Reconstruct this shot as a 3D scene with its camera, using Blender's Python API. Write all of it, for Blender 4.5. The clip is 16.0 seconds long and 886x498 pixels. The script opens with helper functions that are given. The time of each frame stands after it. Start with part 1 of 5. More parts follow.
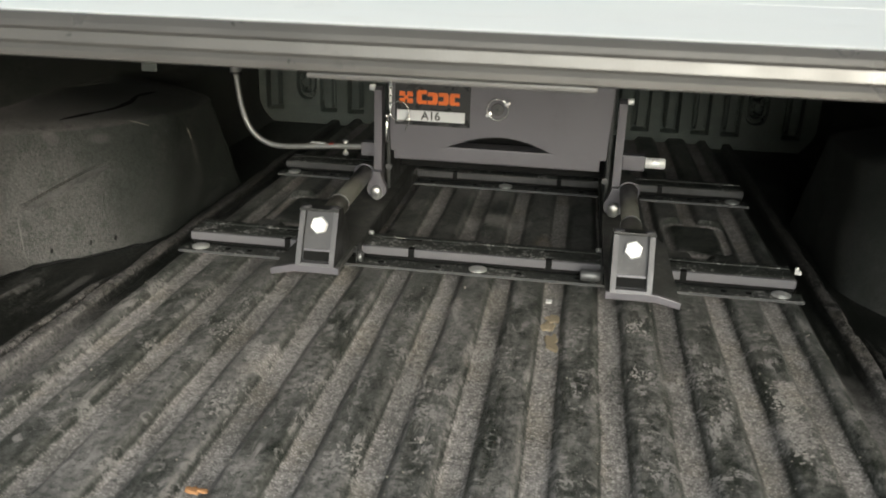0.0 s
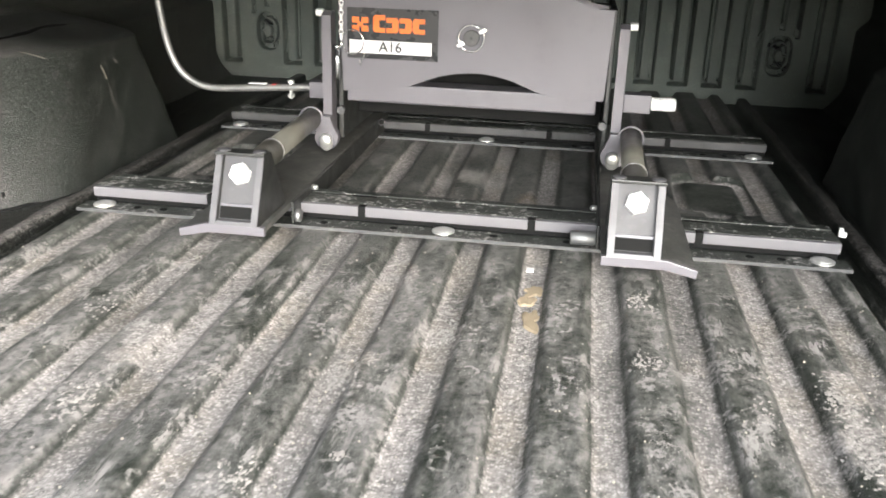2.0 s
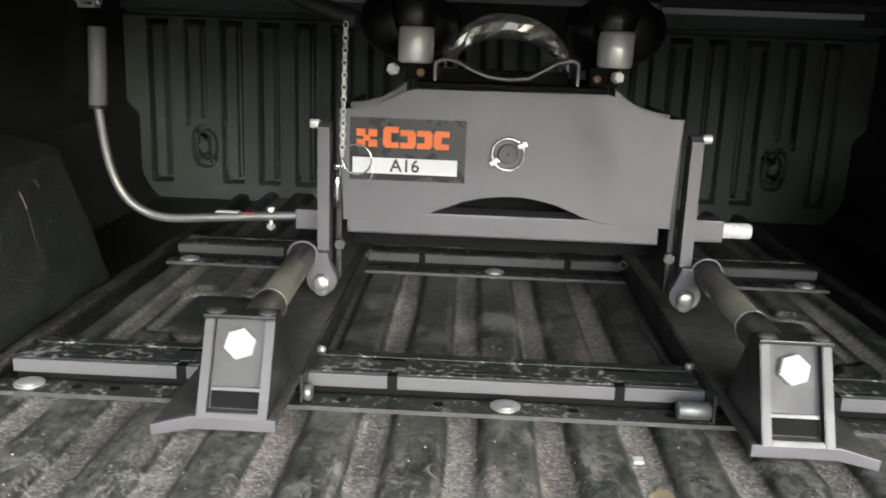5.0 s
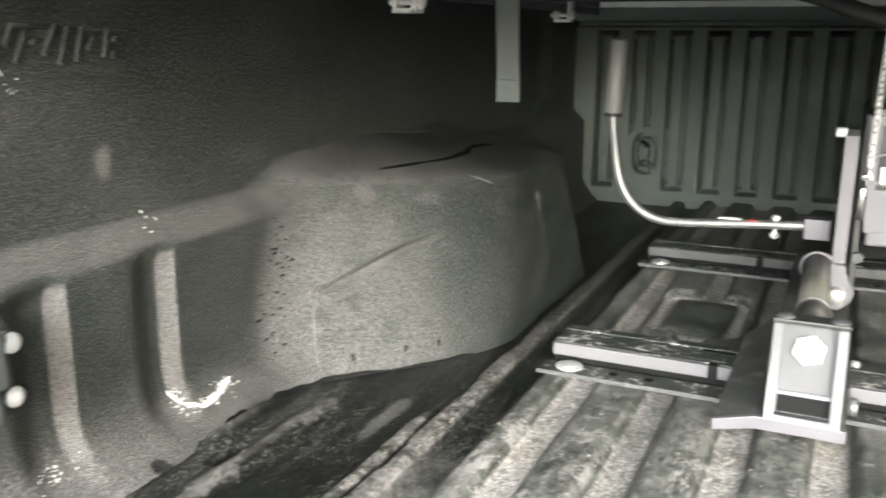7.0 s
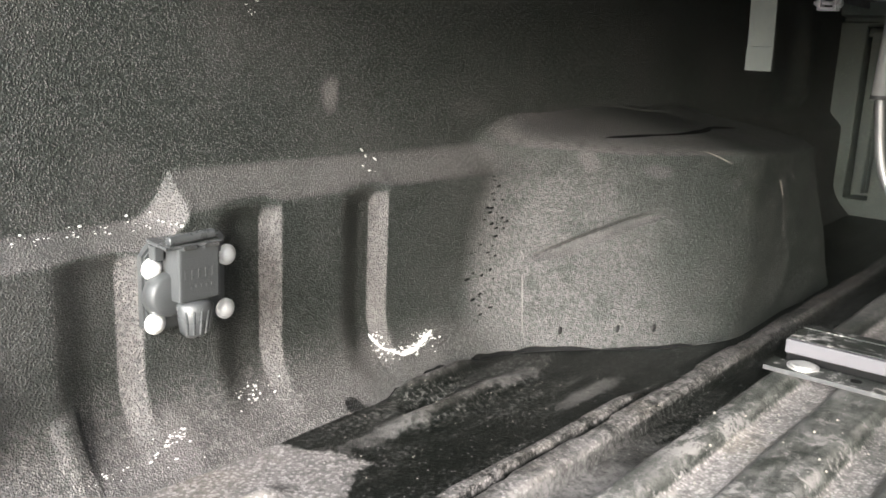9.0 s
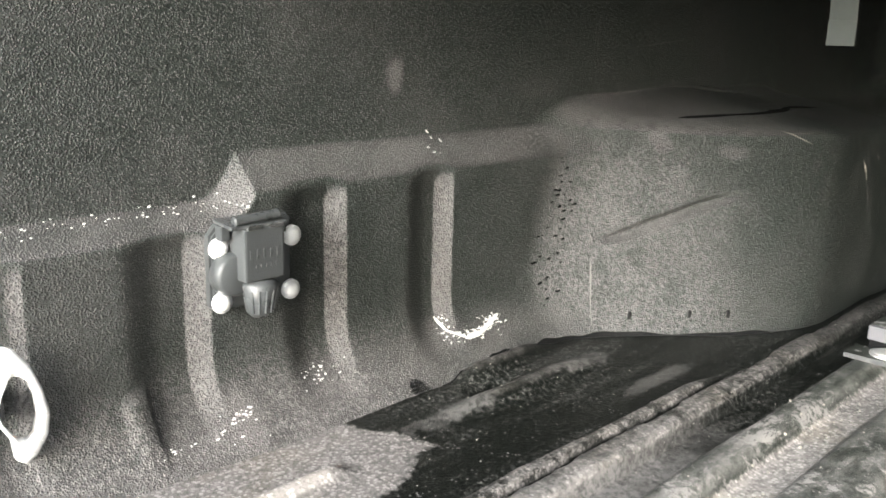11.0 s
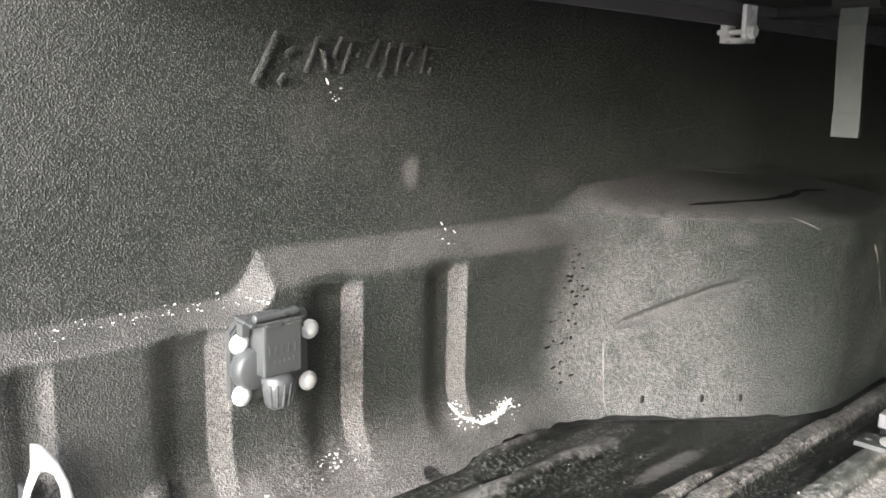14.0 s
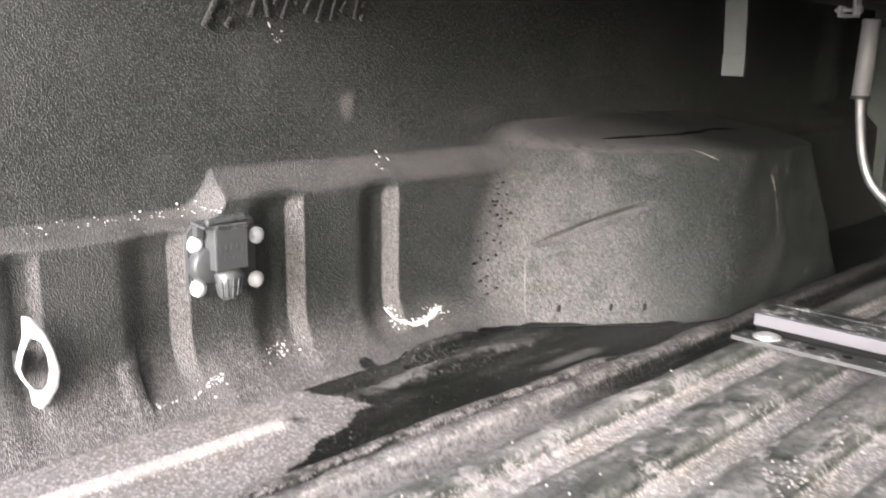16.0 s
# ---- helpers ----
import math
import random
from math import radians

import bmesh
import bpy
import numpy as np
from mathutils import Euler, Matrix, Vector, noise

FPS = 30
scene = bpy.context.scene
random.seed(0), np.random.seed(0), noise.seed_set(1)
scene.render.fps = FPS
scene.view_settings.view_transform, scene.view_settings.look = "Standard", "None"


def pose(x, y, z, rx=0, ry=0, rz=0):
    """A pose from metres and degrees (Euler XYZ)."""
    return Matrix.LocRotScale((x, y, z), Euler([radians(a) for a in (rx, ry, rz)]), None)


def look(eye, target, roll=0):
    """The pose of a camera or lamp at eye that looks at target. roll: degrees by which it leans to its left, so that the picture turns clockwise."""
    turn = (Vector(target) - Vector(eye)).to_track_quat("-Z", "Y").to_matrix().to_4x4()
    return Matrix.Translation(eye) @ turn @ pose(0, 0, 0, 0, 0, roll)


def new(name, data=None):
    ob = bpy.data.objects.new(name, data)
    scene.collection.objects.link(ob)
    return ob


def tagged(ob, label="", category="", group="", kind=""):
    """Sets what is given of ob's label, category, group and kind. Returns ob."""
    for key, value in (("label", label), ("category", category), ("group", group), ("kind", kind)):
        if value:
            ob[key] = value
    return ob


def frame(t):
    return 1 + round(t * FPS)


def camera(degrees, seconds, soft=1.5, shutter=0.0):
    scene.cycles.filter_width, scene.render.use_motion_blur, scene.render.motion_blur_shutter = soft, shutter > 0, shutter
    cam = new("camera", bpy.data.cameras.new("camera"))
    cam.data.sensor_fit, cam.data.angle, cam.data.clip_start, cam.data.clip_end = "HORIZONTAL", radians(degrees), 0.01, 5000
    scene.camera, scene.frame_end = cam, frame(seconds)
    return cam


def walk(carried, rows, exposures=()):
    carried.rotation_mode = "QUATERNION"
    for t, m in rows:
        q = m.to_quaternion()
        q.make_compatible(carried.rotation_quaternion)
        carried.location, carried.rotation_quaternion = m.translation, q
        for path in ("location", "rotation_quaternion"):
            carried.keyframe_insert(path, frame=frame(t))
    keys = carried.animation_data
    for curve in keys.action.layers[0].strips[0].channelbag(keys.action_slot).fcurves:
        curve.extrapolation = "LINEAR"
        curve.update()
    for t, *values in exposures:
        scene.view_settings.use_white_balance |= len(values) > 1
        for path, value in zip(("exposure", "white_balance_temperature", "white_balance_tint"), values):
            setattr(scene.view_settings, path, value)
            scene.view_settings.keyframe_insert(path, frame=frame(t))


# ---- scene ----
cam = camera(53.8, 16.0, soft=1.7, shutter=0.35)
PATH = [
    (0, (0.144, 0.009, 0.564), (-0.13, 1.868, -0.12), 1.8),
    (0.5, (0.144, 0.074, 0.464), (-0.133, 1.937, -0.21), 2.1),
    (1, (0.135, 0.155, 0.414), (-0.146, 2.011, -0.277), 2.1),
    (1.5, (0.148, 0.225, 0.413), (-0.129, 2.079, -0.285), 1.9),
    (2, (0.168, 0.279, 0.431), (-0.107, 2.125, -0.289), 1.7),
    (2.5, (0.2, 0.399, 0.423), (-0.056, 2.241, -0.313), 1.6),
    (3, (0.219, 0.514, 0.398), (0.015, 2.388, -0.27), 1.8),
    (3.2, (0.21, 0.548, 0.385), (0.026, 2.435, -0.253), 1.8),
    (5.3, (-0.086, 0.558, 0.393), (-0.135, 2.503, -0.07), 2.2),
    (5.5, (-0.106, 0.553, 0.395), (-0.244, 2.495, -0.065), 1.7),
    (6, (-0.149, 0.536, 0.397), (-0.521, 2.446, -0.064), 0.6),
    (6.5, (-0.198, 0.516, 0.397), (-0.768, 2.375, -0.069), 0.2),
    (7, (-0.241, 0.479, 0.388), (-1.049, 2.247, -0.085), 0.4),
    (7.5, (-0.255, 0.457, 0.378), (-1.299, 2.099, -0.087), 0.4),
    (8, (-0.26, 0.488, 0.342), (-1.436, 2.041, -0.115), 0.4),
    (8.5, (-0.254, 0.503, 0.321), (-1.482, 2.015, -0.134), 2.3),
    (8.7, (-0.253, 0.508, 0.321), (-1.483, 2.019, -0.129), 2.5),
    (11, (-0.252, 0.522, 0.313), (-1.606, 1.913, -0.167), 1.5),
    (11.5, (-0.238, 0.51, 0.335), (-1.6, 1.893, -0.148), 1.4),
    (12, (-0.222, 0.497, 0.356), (-1.596, 1.87, -0.122), 1.4),
    (12.5, (-0.219, 0.499, 0.361), (-1.614, 1.872, -0.051), 1.4),
    (13, (-0.224, 0.507, 0.352), (-1.634, 1.874, -0.025), 1.2),
    (13.5, (-0.226, 0.51, 0.351), (-1.645, 1.873, -0.006), 1.1),
    (14, (-0.228, 0.515, 0.351), (-1.647, 1.879, -0.004), 1.2),
    (14.5, (-0.23, 0.512, 0.349), (-1.648, 1.878, 0.002), 1.0),
    (15, (-0.237, 0.517, 0.344), (-1.653, 1.887, 0.001), 1.0),
    (15.5, (-0.169, 0.489, 0.316), (-1.59, 1.858, -0.012), 0.9),
    (16, (-0.077, 0.463, 0.324), (-1.473, 1.832, -0.097), 0.8),
]
EXPOSURES = [(0, 0.25, 6600, 2), (0.4, 1.45, 6600, -2), (1, 1.65, 6500, 3), (2, 1.8, 6300, 7), (2.6, 1.85, 6150, 9), (3, 1.3, 6150, 6), (5.5, 1.0, 6200, 4), (6.4, 1.25, 6150, 5), (7, 2.1, 6250, 3), (7.5, 2.25, 6250, 8), (8, 2.1, 6250, 9), (11, 1.8, 6250, 5), (12, 2.05, 6250, 6), (13, 2.1, 6200, 8), (15, 2.1, 6200, 9), (16, 2.05, 6250, 14)]
walk(cam, [(t, look(eye, target, roll)) for t, eye, target, roll in PATH], EXPOSURES)

# ---- world and light ----
world = bpy.data.worlds.new("overcast_sky")
scene.world = world
world.use_nodes = True
wn = world.node_tree
sky = wn.nodes.new("ShaderNodeTexSky")
sky.sky_type = "NISHITA"
sky.sun_disc = False
sky.sun_elevation, sky.sun_rotation = radians(18.5), radians(155)
sky.dust_density, sky.ozone_density = 4.0, 0.6
haze = wn.nodes.new("ShaderNodeHueSaturation")
haze.inputs["Saturation"].default_value = 0.5
wn.links.new(sky.outputs[0], haze.inputs["Color"])
wn.links.new(haze.outputs[0], wn.nodes["Background"].inputs[0])
wn.nodes["Background"].inputs[1].default_value = 0.155
sun = new("sun", bpy.data.lights.new("sun", "SUN"))
sun.data.energy, sun.data.angle, sun.data.color = 2.4, radians(34), (1.0, 0.99, 0.98)
sun.matrix_world = look((0.65, -4, 1.55), (0, 0.4, 0))


# ---- materials ----
def material(name, base, rough=0.5, metal=0.0, coat=0.0):
    m = bpy.data.materials.new(name)
    m.use_nodes = True
    b = m.node_tree.nodes["Principled BSDF"]
    b.inputs["Base Color"].default_value = (*base, 1)
    b.inputs["Roughness"].default_value = rough
    b.inputs["Metallic"].default_value = metal
    b.inputs["Coat Weight"].default_value = coat
    return m


class Nodes:
    """Short names for the nodes of one material."""

    def __init__(self, m):
        self.m, self.t = m, m.node_tree
        self.bsdf = self.t.nodes["Principled BSDF"]
        self.co = self.t.nodes.new("ShaderNodeNewGeometry").outputs["Position"]

    def set(self, ob, slot, value):
        if isinstance(value, bpy.types.NodeSocket):
            self.t.links.new(value, ob.inputs[slot])
        else:
            ob.inputs[slot].default_value = value

    def stretch(self, sx, sy, sz):
        n = self.t.nodes.new("ShaderNodeVectorMath")
        n.operation = "MULTIPLY"
        self.set(n, 0, self.co)
        n.inputs[1].default_value = (sx, sy, sz)
        return n.outputs[0]

    def noise(self, scale, detail=4, rough=0.6, co=None):
        n = self.t.nodes.new("ShaderNodeTexNoise")
        self.set(n, "Vector", co if co is not None else self.co)
        n.inputs["Scale"].default_value, n.inputs["Detail"].default_value, n.inputs["Roughness"].default_value = scale, detail, rough
        return n.outputs["Fac"]

    def cells(self, scale, co=None, feature="F1"):
        n = self.t.nodes.new("ShaderNodeTexVoronoi")
        n.feature = feature
        self.set(n, "Vector", co if co is not None else self.co)
        n.inputs["Scale"].default_value = scale
        return n.outputs["Distance"]

    def cell_tint(self, scale, co=None):
        n = self.t.nodes.new("ShaderNodeTexVoronoi")
        self.set(n, "Vector", co if co is not None else self.co)
        n.inputs["Scale"].default_value = scale
        split = self.t.nodes.new("ShaderNodeSeparateColor")
        self.t.links.new(n.outputs["Color"], split.inputs[0])
        return n.outputs["Distance"], split.outputs[0], split.outputs[1]

    def blot(self, cx, cy, cz, rx, ry, rz, rag=0.6, soft=(1.15, 0.35)):
        """1 inside an oval round a place, 0 outside, with a ragged soft edge; a large radius leaves that way free."""
        move = self.t.nodes.new("ShaderNodeVectorMath")
        move.operation = "MULTIPLY_ADD"
        self.set(move, 0, self.co)
        move.inputs[1].default_value, move.inputs[2].default_value = (1 / rx, 1 / ry, 1 / rz), (-cx / rx, -cy / ry, -cz / rz)
        away = self.t.nodes.new("ShaderNodeVectorMath")
        away.operation = "LENGTH"
        self.t.links.new(move.outputs[0], away.inputs[0])
        ragged = self.math("MULTIPLY", self.math("SUBTRACT", self.noise(90, 5, 0.7), 0.5), rag)
        return self.ramp(self.math("ADD", away.outputs["Value"], ragged), *soft)

    def ramp(self, value, lo, hi, a=0.0, b=1.0):
        n = self.t.nodes.new("ShaderNodeMapRange")
        n.interpolation_type = "SMOOTHSTEP"
        self.set(n, 0, value)
        for slot, v in zip((1, 2, 3, 4), (lo, hi, a, b)):
            self.set(n, slot, v)
        return n.outputs[0]

    def math(self, op, a, b=0.0):
        n = self.t.nodes.new("ShaderNodeMath")
        n.operation = op
        self.set(n, 0, a)
        self.set(n, 1, b)
        return n.outputs[0]

    def axis(self, which):
        n = self.t.nodes.new("ShaderNodeSeparateXYZ")
        self.set(n, 0, self.co)
        return n.outputs[which]

    def mix(self, fac, a, b):
        n = self.t.nodes.new("ShaderNodeMix")
        n.data_type = "RGBA"
        self.set(n, 0, fac)
        for slot, v in ((6, a), (7, b)):
            self.set(n, slot, v if isinstance(v, bpy.types.NodeSocket) else (*v, 1))
        return n.outputs[2]

    def bump(self, height, strength, distance):
        n = self.t.nodes.new("ShaderNodeBump")
        n.inputs["Strength"].default_value, n.inputs["Distance"].default_value = strength, distance
        self.set(n, "Height", height)
        self.t.links.new(n.outputs[0], self.bsdf.inputs["Normal"])

    def colour(self, c):
        self.set(self.bsdf, "Base Color", c)

    def rough(self, r):
        self.set(self.bsdf, "Roughness", r)


def liner_material():
    """Pebbled black bed-liner coating: rounded grains, thrown dirt on the wheel well, light painted on slopes and grain
    tips.
    """
    m = material("liner_black", (0.02, 0.02, 0.02), 0.5)
    m.node_tree.nodes["Principled BSDF"].inputs["Specular IOR Level"].default_value = 0.4
    n = Nodes(m)
    y, z, blotch = n.axis(1), n.axis(2), n.noise(5, 5)
    grain, pick, shade = n.cell_tint(600)
    fine = n.noise(900, 4, 0.7)
    # mask for the dust colour, which also carries painted light
    dust = n.ramp(n.math("ADD", blotch, n.math("MULTIPLY", n.noise(90, 3), 0.25)), 0.55, 0.85, 0.0, 0.10)
    # gritty dust low on the side near the rear end
    rear = n.ramp(n.math("ADD", y, n.math("MULTIPLY", n.noise(16, 4), 0.14)), 1.24, 1.06)
    low = n.math("MULTIPLY", n.ramp(n.math("ADD", z, n.math("MULTIPLY", n.noise(25, 4), 0.05)), 0.105, 0.02), rear)
    low = n.math("MULTIPLY", low, n.ramp(n.noise(230, 6, 0.8), 0.42, 0.60, 0.04, 0.62))
    dust = n.math("MAXIMUM", dust, low)
    # faces that look up: dust, with sky light painted in alongside it
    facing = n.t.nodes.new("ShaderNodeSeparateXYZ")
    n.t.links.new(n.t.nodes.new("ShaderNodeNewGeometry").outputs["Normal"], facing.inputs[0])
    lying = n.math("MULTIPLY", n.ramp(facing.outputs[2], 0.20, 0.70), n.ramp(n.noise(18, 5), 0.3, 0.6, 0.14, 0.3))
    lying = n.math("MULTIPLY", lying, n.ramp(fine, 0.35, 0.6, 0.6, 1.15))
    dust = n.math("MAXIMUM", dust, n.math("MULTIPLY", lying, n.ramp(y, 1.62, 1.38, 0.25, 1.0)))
    # light on slopes that look to the rear, painted in the dust colour
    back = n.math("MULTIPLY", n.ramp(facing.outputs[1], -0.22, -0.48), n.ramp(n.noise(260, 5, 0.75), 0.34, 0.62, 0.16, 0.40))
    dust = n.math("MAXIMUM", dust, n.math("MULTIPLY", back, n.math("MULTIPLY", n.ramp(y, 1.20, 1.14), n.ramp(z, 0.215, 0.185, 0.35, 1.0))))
    # road dust on the wheel well's rear face, its lit zone painted in too
    thrown = n.math("MULTIPLY", n.ramp(n.math("ADD", y, n.math("MULTIPLY", n.noise(14, 5), 0.20)), 1.60, 1.46), n.ramp(n.math("ADD", y, n.math("SUBTRACT", n.math("MULTIPLY", n.noise(30, 4), 0.05), n.math("MULTIPLY", z, 0.16))), 1.245, 1.295))
    thrown = n.math("MULTIPLY", thrown, n.ramp(n.math("ADD", z, n.math("MULTIPLY", n.noise(20, 5), 0.10)), 0.30, 0.20))
    thrown = n.math("MULTIPLY", thrown, n.ramp(n.noise(240, 6, 0.8), 0.38, 0.62, 0.06, 0.33))
    dust = n.math("MAXIMUM", dust, thrown)
    # thin pale runs down the front part of the wheel well
    runs = n.math("MULTIPLY", n.ramp(n.noise(110, 3, 0.6, n.stretch(1.0, 1.0, 0.05)), 0.54, 0.66), n.ramp(y, 1.50, 1.60))
    runs = n.math("MULTIPLY", runs, n.math("MULTIPLY", n.ramp(z, 0.25, 0.20), n.ramp(n.noise(9, 4), 0.40, 0.60, 0.0, 0.16)))
    dust = n.math("MAXIMUM", dust, runs)
    # blotchy scuffs and dark wet-looking patches on the wheel well
    blotched = n.math("MULTIPLY", n.ramp(n.noise(62, 8, 0.8), 0.50, 0.62), n.ramp(n.noise(13, 4), 0.42, 0.60, 0.03, 0.15))
    dust = n.math("MAXIMUM", dust, n.math("MULTIPLY", blotched, n.ramp(y, 1.22, 1.32)))
    worn = n.math("MULTIPLY", n.ramp(n.noise(36, 7, 0.78), 0.52, 0.62), n.ramp(y, 1.24, 1.34, 0.0, 0.65))
    dust = n.math("MULTIPLY", dust, n.math("SUBTRACT", 1.0, worn))
    # pale grain tips painted as gloss glints, fainter towards the front; rubbed spots
    tip = n.math("MULTIPLY", n.ramp(grain, 0.42, 0.15), n.ramp(pick, 0.60, 0.98, 0.0, 0.62))
    tip = n.math("MULTIPLY", tip, n.ramp(n.math("ADD", y, n.math("MULTIPLY", blotch, 0.3)), 1.75, 1.15, 0.12, 1.0))
    dust = n.math("MAXIMUM", dust, tip)
    for cy, cz, ry, rz, much in ((1.074, 0.274, 0.013, 0.021, 0.42), (0.872, 0.012, 0.022, 0.035, 0.5), (1.285, 0.258, 0.05, 0.016, 0.10), (1.40, 0.20, 0.014, 0.02, 0.25), (1.46, 0.19, 0.02, 0.012, 0.18)):
        dust = n.math("MAXIMUM", dust, n.math("MULTIPLY", n.blot(-0.84, cy, cz, 5.0, ry, rz, 0.9), n.math("MULTIPLY", n.ramp(fine, 0.35, 0.6, 0.5, 1.2), much)))
    base = n.mix(n.ramp(shade, 0.0, 1.0), (0.011, 0.014, 0.012), (0.034, 0.039, 0.035))
    hole = n.math("MAXIMUM", n.blot(-0.84, 1.046, -0.004, 5.0, 0.010, 0.006, 1.4, (1.0, 0.7)), n.blot(-0.84, 1.056, -0.013, 5.0, 0.006, 0.008, 1.4, (1.0, 0.7)))
    n.colour(n.mix(hole, n.mix(dust, base, (0.285, 0.258, 0.262)), (0.006, 0.006, 0.006)))
    n.rough(n.ramp(blotch, 0.3, 0.7, 0.34, 0.46))
    lump = n.math("MULTIPLY", n.noise(140, 4, 0.6), 0.5)
    n.bump(n.math("ADD", n.math("ADD", n.math("MULTIPLY", n.ramp(grain, 0.0, 0.62), -1.0), n.math("MULTIPLY", fine, 0.5)), lump), 1.0, 0.0012)
    return m


def floor_material():
    """Ribbed black rubber-like floor: sandy dirt in the grooves, scuffs and dried mud on the ribs."""
    m = material("floor_rubber", (0.03, 0.03, 0.03), 0.6)
    m.node_tree.nodes["Principled BSDF"].inputs["Specular IOR Level"].default_value = 0.28
    n = Nodes(m)
    along, streak = n.stretch(1.0, 0.35, 1.0), n.stretch(1.0, 0.12, 1.0)
    fine, broad = n.noise(170, 6, 0.75), n.noise(9, 5, 0.65, along)
    far, z = n.math("ABSOLUTE", n.axis(0)), n.axis(2)
    inside = n.ramp(far, 0.54, 0.53)
    rear = n.ramp(n.axis(1), 1.40, 1.15, 0.6, 1.0)
    # sand in the grooves, with a ragged edge
    groove = n.ramp(n.math("ADD", z, n.math("MULTIPLY", n.math("SUBTRACT", n.noise(190, 7, 0.75), 0.5), 0.008)), 0.0055, 0.0008)
    sand = n.math("MULTIPLY", n.math("MULTIPLY", groove, inside), n.ramp(broad, 0.30, 0.62, 0.25, 1.0))
    sand = n.math("MULTIPLY", sand, n.ramp(n.noise(110, 7, 0.75), 0.34, 0.60, 0.3, 1.0))
    # grey dust and scuffs on top of the ribs
    top = n.math("MULTIPLY", n.ramp(n.math("ADD", z, n.math("MULTIPLY", n.noise(120, 5, 0.7), 0.006)), 0.0065, 0.0145), inside)
    scuff = n.math("MULTIPLY", n.ramp(n.noise(24, 8, 0.74, along), 0.36, 0.64), n.ramp(n.noise(95, 6, 0.75), 0.34, 0.62))
    wipe = n.math("MULTIPLY", n.ramp(n.noise(60, 6, 0.7, streak), 0.52, 0.68), n.ramp(n.noise(7, 4), 0.45, 0.6))
    crust = n.math("MULTIPLY", n.ramp(n.noise(17, 8, 0.78), 0.53, 0.59), n.ramp(fine, 0.40, 0.54))
    flake = n.math("MULTIPLY", n.math("MULTIPLY", n.ramp(n.noise(48, 9, 0.82, along), 0.525, 0.565), n.ramp(n.noise(11, 4), 0.40, 0.60)), 0.8)
    scuff = n.math("MAXIMUM", n.math("MAXIMUM", n.math("MULTIPLY", scuff, 0.65), flake), n.math("MULTIPLY", wipe, 0.7))
    scuff = n.math("MULTIPLY", n.math("MULTIPLY", scuff, n.math("MAXIMUM", top, n.math("MULTIPLY", inside, 0.10))), rear)
    scuff = n.math("MAXIMUM", scuff, n.math("MULTIPLY", n.math("MULTIPLY", crust, inside), n.math("MULTIPLY", rear, 0.75)))
    haze = n.math("MULTIPLY", n.math("MULTIPLY", top, n.ramp(n.noise(26, 8, 0.75, along), 0.40, 0.58, 0.05, 0.8)), n.ramp(n.axis(1), 1.40, 1.02, 0.2, 1.0))
    haze = n.math("MULTIPLY", haze, n.ramp(n.math("ADD", n.axis(0), n.math("MULTIPLY", n.noise(8, 4), 0.3)), 0.42, 0.18, 0.3, 1.0))
    haze = n.math("MULTIPLY", haze, n.ramp(n.noise(110, 7, 0.8), 0.38, 0.60, 0.25, 1.0))
    # dust beside the side panel near the rear end, and on the moulded edge strips
    wob = n.math("ADD", n.math("MULTIPLY", n.math("SUBTRACT", n.noise(24, 3), 0.5), 0.05), n.math("MULTIPLY", n.math("SUBTRACT", n.noise(120, 4), 0.5), 0.02))
    bank = n.math("SUBTRACT", n.math("ADD", far, wob), n.math("MULTIPLY", n.axis(1), 0.5))
    edge = n.math("MULTIPLY", n.ramp(bank, 0.216, 0.224), n.ramp(n.math("ADD", n.math("ADD", n.axis(1), wob), n.math("MULTIPLY", far, 0.6)), 1.420, 1.410))
    strip = n.math("MULTIPLY", n.math("MULTIPLY", n.ramp(far, 0.569, 0.573), n.ramp(far, 0.624, 0.614)), n.ramp(n.noise(70, 7, 0.8), 0.42, 0.58, 0.05, 1.0))
    strip = n.math("MULTIPLY", strip, n.math("MULTIPLY", n.ramp(n.axis(1), 1.7, 1.1, 0.3, 1.0), n.ramp(z, 0.000, 0.005)))
    # raised crests: grey dust, with their glossy highlight painted in
    crest_dust_sheen = n.math("MULTIPLY", n.math("MULTIPLY", n.ramp(far, 0.69, 0.71), n.ramp(z, -0.002, 0.006)), n.ramp(n.noise(50, 6, 0.75), 0.35, 0.6, 0.05, 0.4))
    strip = n.math("MAXIMUM", strip, crest_dust_sheen)
    # pale line along the pressed ridge near the rear end
    ridge = n.math("MULTIPLY", n.ramp(n.math("ABSOLUTE", n.math("SUBTRACT", far, 0.716)), 0.013, 0.004), n.ramp(n.math("ADD", n.axis(1), wob), 0.91, 0.88))
    strip = n.math("MAXIMUM", strip, n.math("MULTIPLY", ridge, 2.2))
